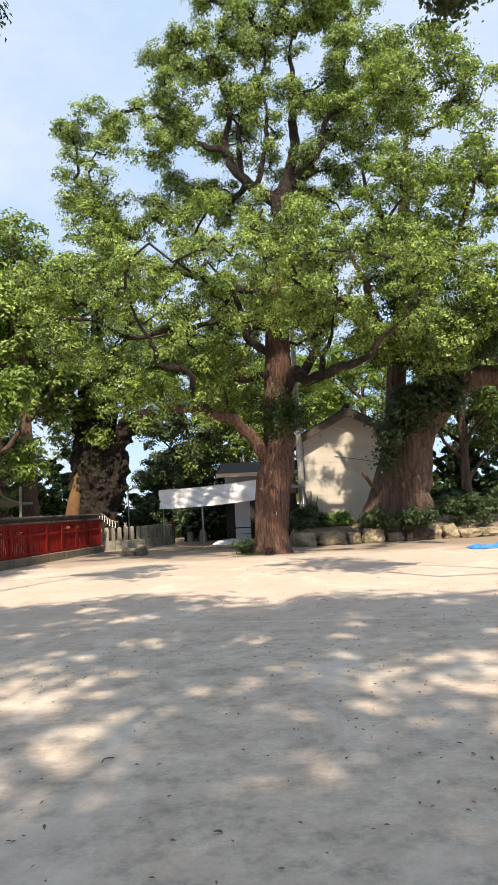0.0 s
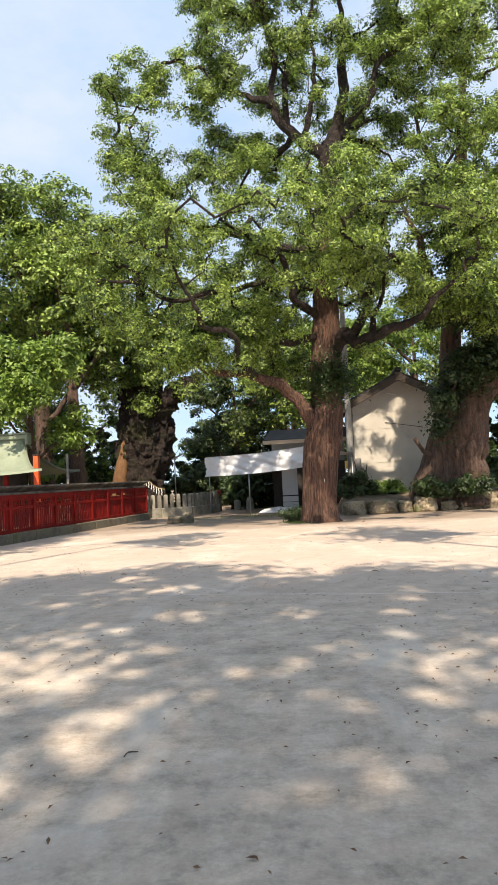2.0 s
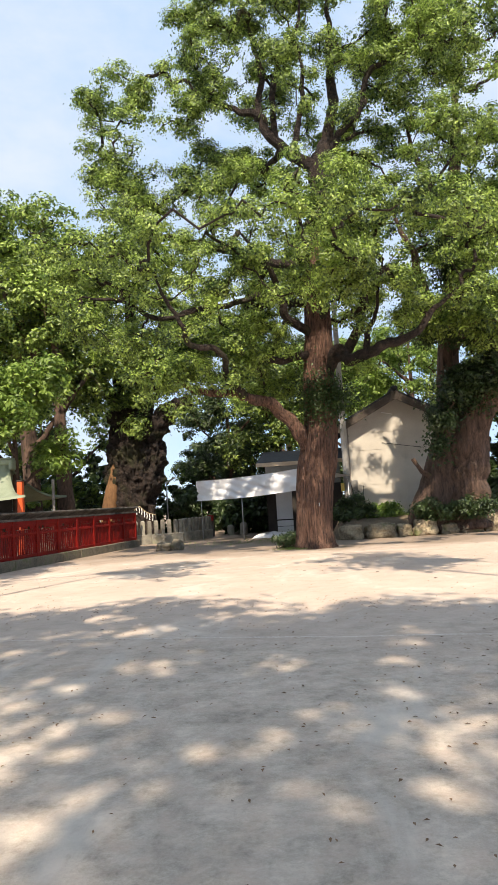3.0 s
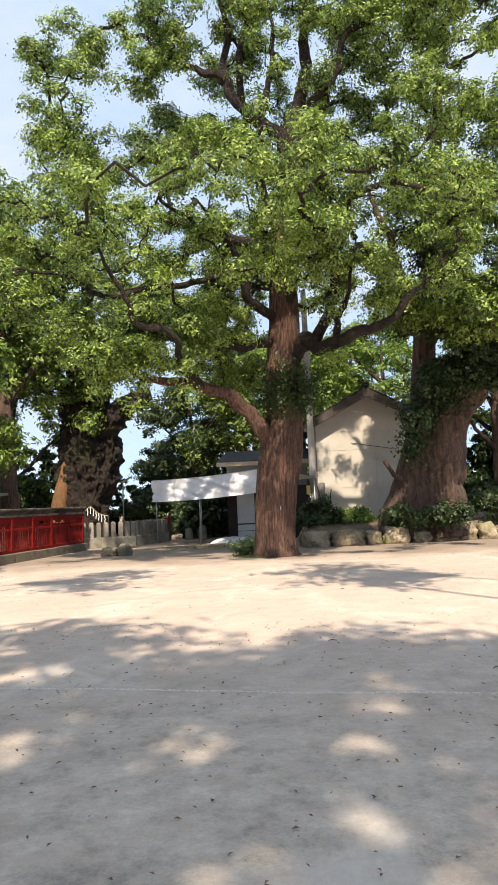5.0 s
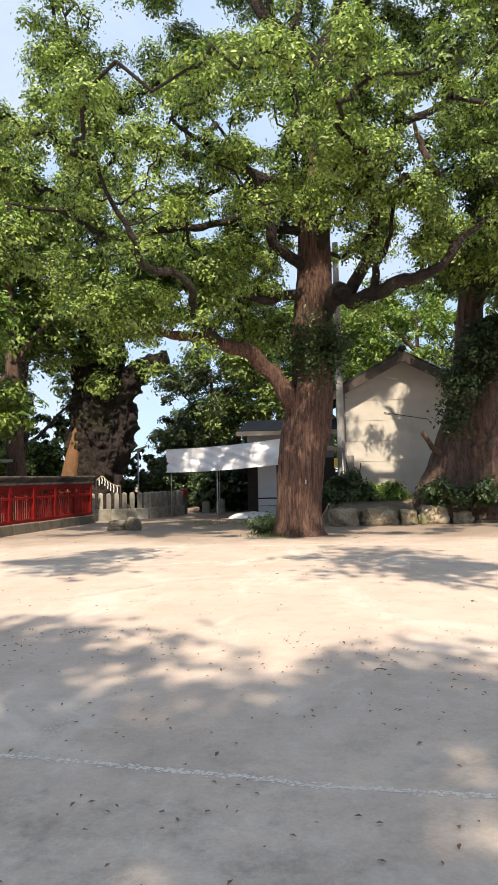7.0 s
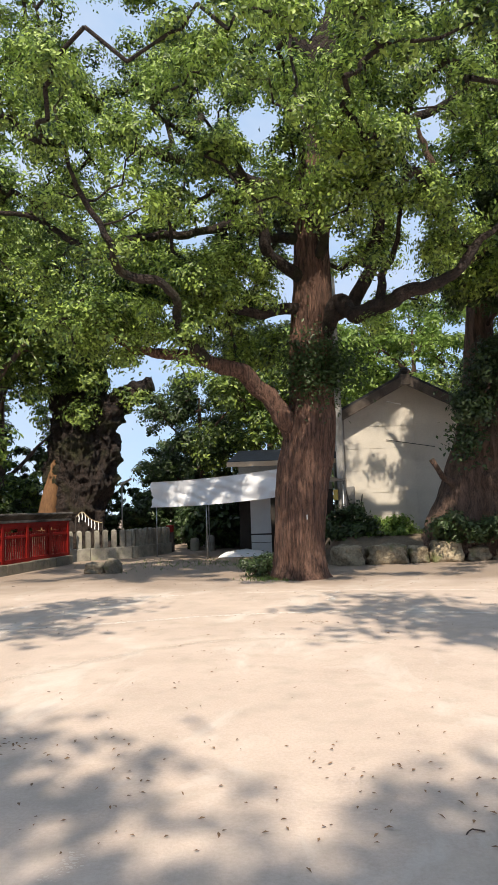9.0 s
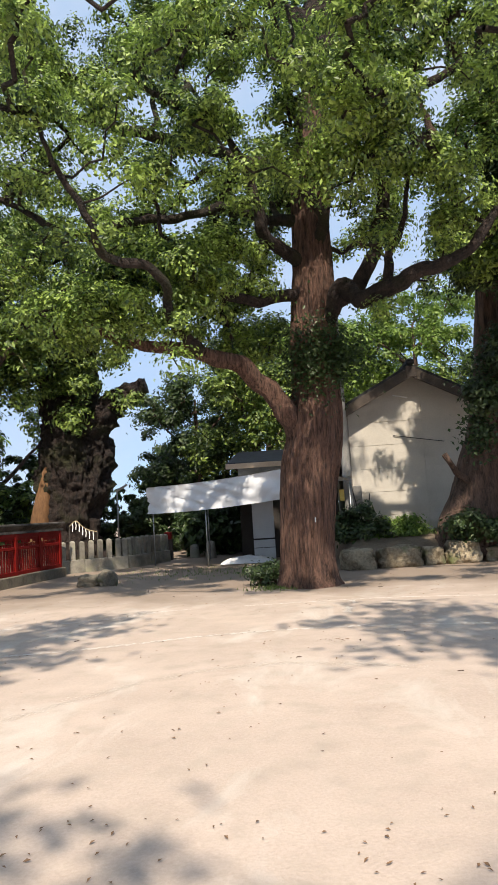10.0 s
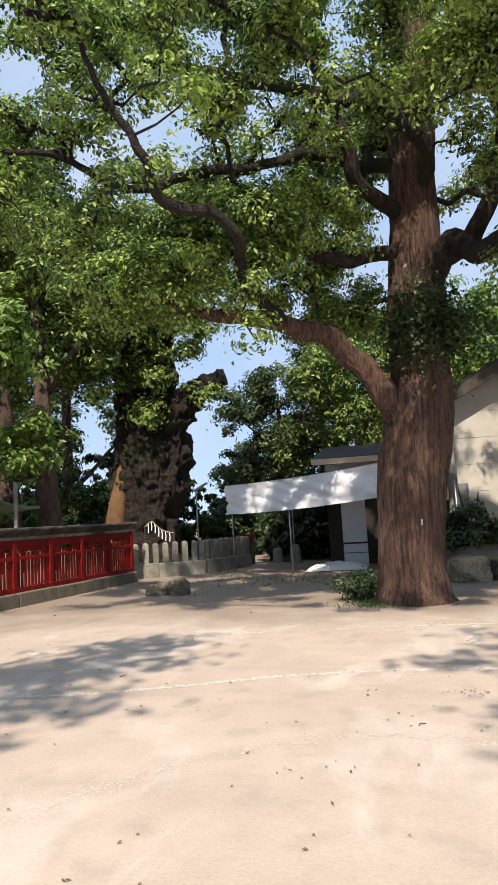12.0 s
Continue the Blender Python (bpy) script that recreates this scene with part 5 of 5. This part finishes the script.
line = [(-8.35, 35.2, 1.45), (-8.1, 35.2, 1.64), (-7.85, 35.2, 1.42), (-7.6, 35.2, 1.27), (-7.3, 35.2, 1.2)]
pipe("cord", line, 0.016, M_STRAW, rope, 8, 4)
for i in range(7):
    q = smooth_path([(*p, 0.01) for p in line], 8)[4 + 4 * i]
    bm = bmesh.new()
    for k in range(3):
        put_box(bm, q[0] - 0.016 + 0.012 * (k % 2), q[0] + 0.016 + 0.012 * (k % 2), q[1] - 0.004, q[1] + 0.004, q[2] - 0.10 * (k + 1) - 0.02, q[2] - 0.10 * k - 0.01)
    part("streamer", bm, M_WHITE, rope)
for x in (-8.35, -7.3):
    pipe("stake", [(x, 35.2, -0.05), (x, 35.2, 1.5 if x < -8 else 1.25)], 0.018, M_DARK, rope)
shard = thing("bark_scar", (-10.0, 36.2, 0), "tan stripped wood strip on the ancient trunk", "wood")
v, f = tube(smooth_path([(-10.1, 36.55, -0.1, 0.50), (-9.95, 36.5, 1.4, 0.40), (-9.75, 36.45, 2.6, 0.33), (-9.55, 36.5, 3.6, 0.25), (-9.4, 36.6, 4.5, 0.07)], 6), 18, 0.07, 0.8, 0.10, 8)
raw("strip", v, f, M_STRIPPED, shard, smooth=True)

# ---- under the tent ----
for x, y, h in ((-3.05, 34.9, 0.62), (-3.75, 35.6, 0.5)):
    b = thing("stone_bollard", (x, y, 0), "short rounded stone marker under the tent", "stone")
    v, f = tube(smooth_path([(x, y, -0.05, 0.19), (x, y, h * 0.5, 0.18), (x, y, h * 0.9, 0.15), (x, y, h, 0.06)], 4), 14, 0.06, 2)
    raw("block", v, f, M_GRANITE, b, smooth=True)
panel = thing("white_door_panel", (-0.95, 32.0, 0), "white sheet panel standing before the shed", "panel")
part("sheet", one_box(-1.28, -0.60, 31.97, 32.01, 0.42, 1.98, None, 0.005), M_PANEL, panel)
part("sheet", one_box(-1.28, -0.60, 31.97, 32.01, 0.0, 0.40, None, 0.005), M_PANEL, panel)
part("rail", one_box(-1.30, -0.58, 31.94, 31.97, 0.66, 0.71, None, 0.004), M_DARK, panel)
sheet = thing("folded_sheet", (-1.6, 31.3, 0), "white plastic sheet heaped on the ground", "sheet")
bm = bmesh.new()
bmesh.ops.create_grid(bm, x_segments=28, y_segments=14, size=1)
for q in bm.verts:
    x, y = q.co.x, q.co.y
    r = max(0, 1 - x * x) * max(0, 1 - y * y)
    q.co = Vector((-1.45 + 0.85 * x, 31.2 + 0.3 * y, 0.02 + 0.22 * r ** 0.6 + 0.05 * r * noise.noise(Vector((x * 5, y * 5, 0)))))
part("cloth", bm, M_TARP, sheet, "", True)
box = thing("offering_box", (-4.6, 35.2, 0), "small red painted box under the tent", "box")
part("body", one_box(-4.78, -4.52, 35.1, 35.4, 0.75, 1.02, None, 0.02), M_RED, box)
part("stand", one_box(-4.80, -4.50, 35.15, 35.35, 0.0, 0.75, None, 0.02), M_DARK, box)

tag = thing("trunk_tag", (0.52, 23.5, 1.3), "small white paper tag nailed to the trunk", "tag")
part("paper", one_box(0.505, 0.53, 23.49, 23.51, 1.27, 1.37, None, 0.003), M_PANEL, tag)

# ---- storehouse fittings ----
meter = thing("meter_box", (1.98, 31.1, 1.2), "grey electric meter box on the storehouse corner", "meter")
part("case", one_box(1.9, 2.16, 31.02, 31.16, 1.55, 2.15, None, 0.02), M_CONCRETE, meter)
pipe("cable", [(1.78, 30.6, 2.3), (1.95, 30.85, 1.6), (2.0, 31.0, 1.2), (2.25, 31.08, 1.05), (2.4, 31.1, 1.9)], 0.018, M_BLACK, meter, 6, 5)

# ---- beyond the bed ----
far = thing("far_house", (15.0, 46.0, 0), "distant white and salmon rendered house among trees", "house")
part("wall", one_box(14.7, 21.0, 47.0, 54.0, 0.0, 2.6), M_PINK, far)
part("plinth", one_box(14.6, 21.1, 46.9, 47.0, 0.0, 1.5), M_PANEL, far)
part("roof", one_box(14.4, 21.5, 46.5, 54.5, 2.62, 2.95, None, 0.03), M_PANEL, far)
for x, h in ((11.55, 4.1), (12.7, 4.3)):
    lp = thing("street_lamp", (x, 40.0, 0), "slim dark lamp post beyond the hedge", "lamp")
    pipe("pole", [(x, 40.0, -0.05), (x, 40.0, h)], 0.05, M_BLACK if x > 12 else M_STEEL, lp)
    if x > 12:
        part("head", one_box(x - 0.16, x + 0.16, 39.84, 40.16, h, h + 0.32, None, 0.03), M_BLACK, lp)
blue = thing("blue_sheet", (6.7, 21.7, 0), "crumpled blue plastic sheet lying on the ground", "sheet")
bm = bmesh.new()
bmesh.ops.create_grid(bm, x_segments=24, y_segments=16, size=1)
for q in bm.verts:
    x, y = q.co.x, q.co.y
    e = min(1, 3 * (1 - max(abs(x), abs(y))))
    q.co = Vector((6.95 + 0.75 * x + 0.1 * noise.noise(Vector((y * 2, x, 0))), 21.8 + 0.4 * y, 0.015 + 0.10 * e * (0.6 + noise.noise(Vector((x * 3, y * 3, 4))))))
part("cloth", bm, M_BLUE, blue, "", True)

# ---- on the ground ----
def chalk_line(points, width, seed, mat=M_CHALK, crumb=1.0):
    """Trodden chalk: flat crumbs of all sizes strewn along a line, thinning out to gaps."""
    rng = random.Random(seed)
    rows = smooth_path([(x, y, 0, width) for x, y in points], 60)
    verts, faces = [], []
    for a, b in zip(rows, rows[1:]):
        span = math.hypot(b[0] - a[0], b[1] - a[1])
        thick = noise.noise(Vector((a[0] * 1.6, a[1] * 1.6, seed))) + 0.5
        for _ in range(int(span / width * 7.0 / crumb ** 1.3 * max(0.0, min(1.0, thick * 1.8)) + rng.random())):
            s, r = rng.random(), width * crumb * (0.12 + 0.5 * rng.random() ** 2)
            x, y = a[0] + (b[0] - a[0]) * s, a[1] + (b[1] - a[1]) * s
            x, y = x + rng.gauss(0, 0.7) * width, y + rng.gauss(0, 0.7) * width
            k, z, turn0 = len(verts), 0.0012 + 0.001 * rng.random(), rng.random() * 6.3
            for i in range(7):
                q = r * (0.6 + 0.6 * rng.random())
                px, py = x + 1.5 * q * math.cos(turn0 + i * 0.898), y + q * math.sin(turn0 + i * 0.898)
                verts.append((px, py, ground_height(px, py) + z))
            faces.append(tuple(range(k, k + 7)))
    return tagged(raw("ground_line", verts, faces, mat), "worn white line marked on the sandy ground", "line", "worn ground lines", "structure")


chalk_line([(-6.0, 18.0), (-3.4, 18.1), (-2.02, 18.46), (-1.15, 18.82), (0.25, 19.02), (2.04, 18.85), (4.2, 18.2)], 0.034, 1)
chalk_line([(-4.6, 20.2), (-2.9, 20.8), (-2.06, 21.32), (-0.41, 21.48), (1.26, 21.56), (2.65, 21.3), (4.8, 20.6)], 0.034, 2)
chalk_line([(-3.4, 10.75), (-1.03, 10.43), (-0.33, 10.32), (0.23, 10.23), (0.72, 10.13), (1.35, 10.07), (2.6, 9.9)], 0.018, 3)
chalk_line([(-0.96, 10.4), (-0.91, 10.75), (-0.87, 11.25), (-0.7, 11.88)], 0.05, 4, M_DUST, 0.3)
chalk_line([(0.80, 20.2), (0.9, 20.8), (1.0, 21.45)], 0.05, 5)
chalk_line([(-2.5, 15.2), (-2.15, 15.57), (-1.77, 16.06), (-1.14, 16.67), (-0.29, 16.97), (0.4, 16.9), (1.4, 16.5)], 0.07, 6, M_DUST, 0.2)

rng = np.random.default_rng(77)
n = 3800
at = np.column_stack([rng.uniform(-9, 9, n), rng.uniform(1.5, 31, n), np.zeros(n)])
at[100:1300, 0], at[100:1300, 1] = rng.uniform(-4.5, 4.5, 1200), 13.5 - 9.5 * rng.random(1200) ** 1.6
at[:16, 0], at[:16, 1] = rng.normal(0.57, 0.1, 16), rng.normal(18.15, 0.12, 16)
keep = np.array([noise.noise(Vector((x * 0.5, y * 0.5, 9))) > -0.15 or rng.random() < 0.3 for x, y, _ in at])
at = at[keep]
at[:, 2] = [ground_height(x, y) + 0.010 for x, y, _ in at]
up = rng.normal(size=at.shape) * 0.2 + (0, 0, 1)
up /= np.linalg.norm(up, axis=1)[:, None]
litter = leaf_mesh("fallen_leaves", at, up, 0.034, M_DEAD, rng, None, slim=0.45, droop=0)
tagged(litter, "scattered small brown fallen leaves on the sand", "leaves", kind="stuff")
verts, faces = [], []
for k in range(26):
    x, y, a, l = rng.uniform(-6, 6), rng.uniform(2, 26), rng.uniform(0, 6.28), rng.uniform(0.03, 0.06)
    rows = smooth_path([(x, y, ground_height(x, y) + 0.004, 0.0025), (x + l * math.cos(a), y + l * math.sin(a), ground_height(x, y) + 0.010, 0.0025), (x + 1.7 * l * math.cos(a + 0.5), y + 1.7 * l * math.sin(a + 0.5), ground_height(x, y) + 0.005, 0.002)], 2)
    tv, tf = tube(rows, 4, base=len(verts))
    verts += tv
    faces += tf
tagged(raw("fallen_twigs", verts, faces, M_BARK_GREY), "thin broken twigs lying on the sand", "twigs", kind="stuff")
# grass along the foot of the wall and the trunk
n = 5200
at = np.vstack([np.column_stack([rng.uniform(1.5, 6.5, n // 2), rng.uniform(28.2, 30.9, n // 2), np.full(n // 2, 0.72)]), np.column_stack([rng.normal(-0.25, 0.3, n // 14), rng.normal(23.85, 0.25, n // 14), np.full(n // 14, 0.02)]), np.column_stack([rng.normal(-2.4, 1.5, n // 10), rng.normal(28.8, 1.0, n // 10), np.full(n // 10, 0.012)])])
up = rng.normal(size=at.shape) * (1, 1, 0.2)
up /= np.linalg.norm(up, axis=1)[:, None]
tagged(leaf_mesh("grass", at, up, 0.085, M_GRASS, rng, None, slim=0.14, droop=-2.5), "tufts of green grass at the bed and trunk foot", "grass", kind="stuff")
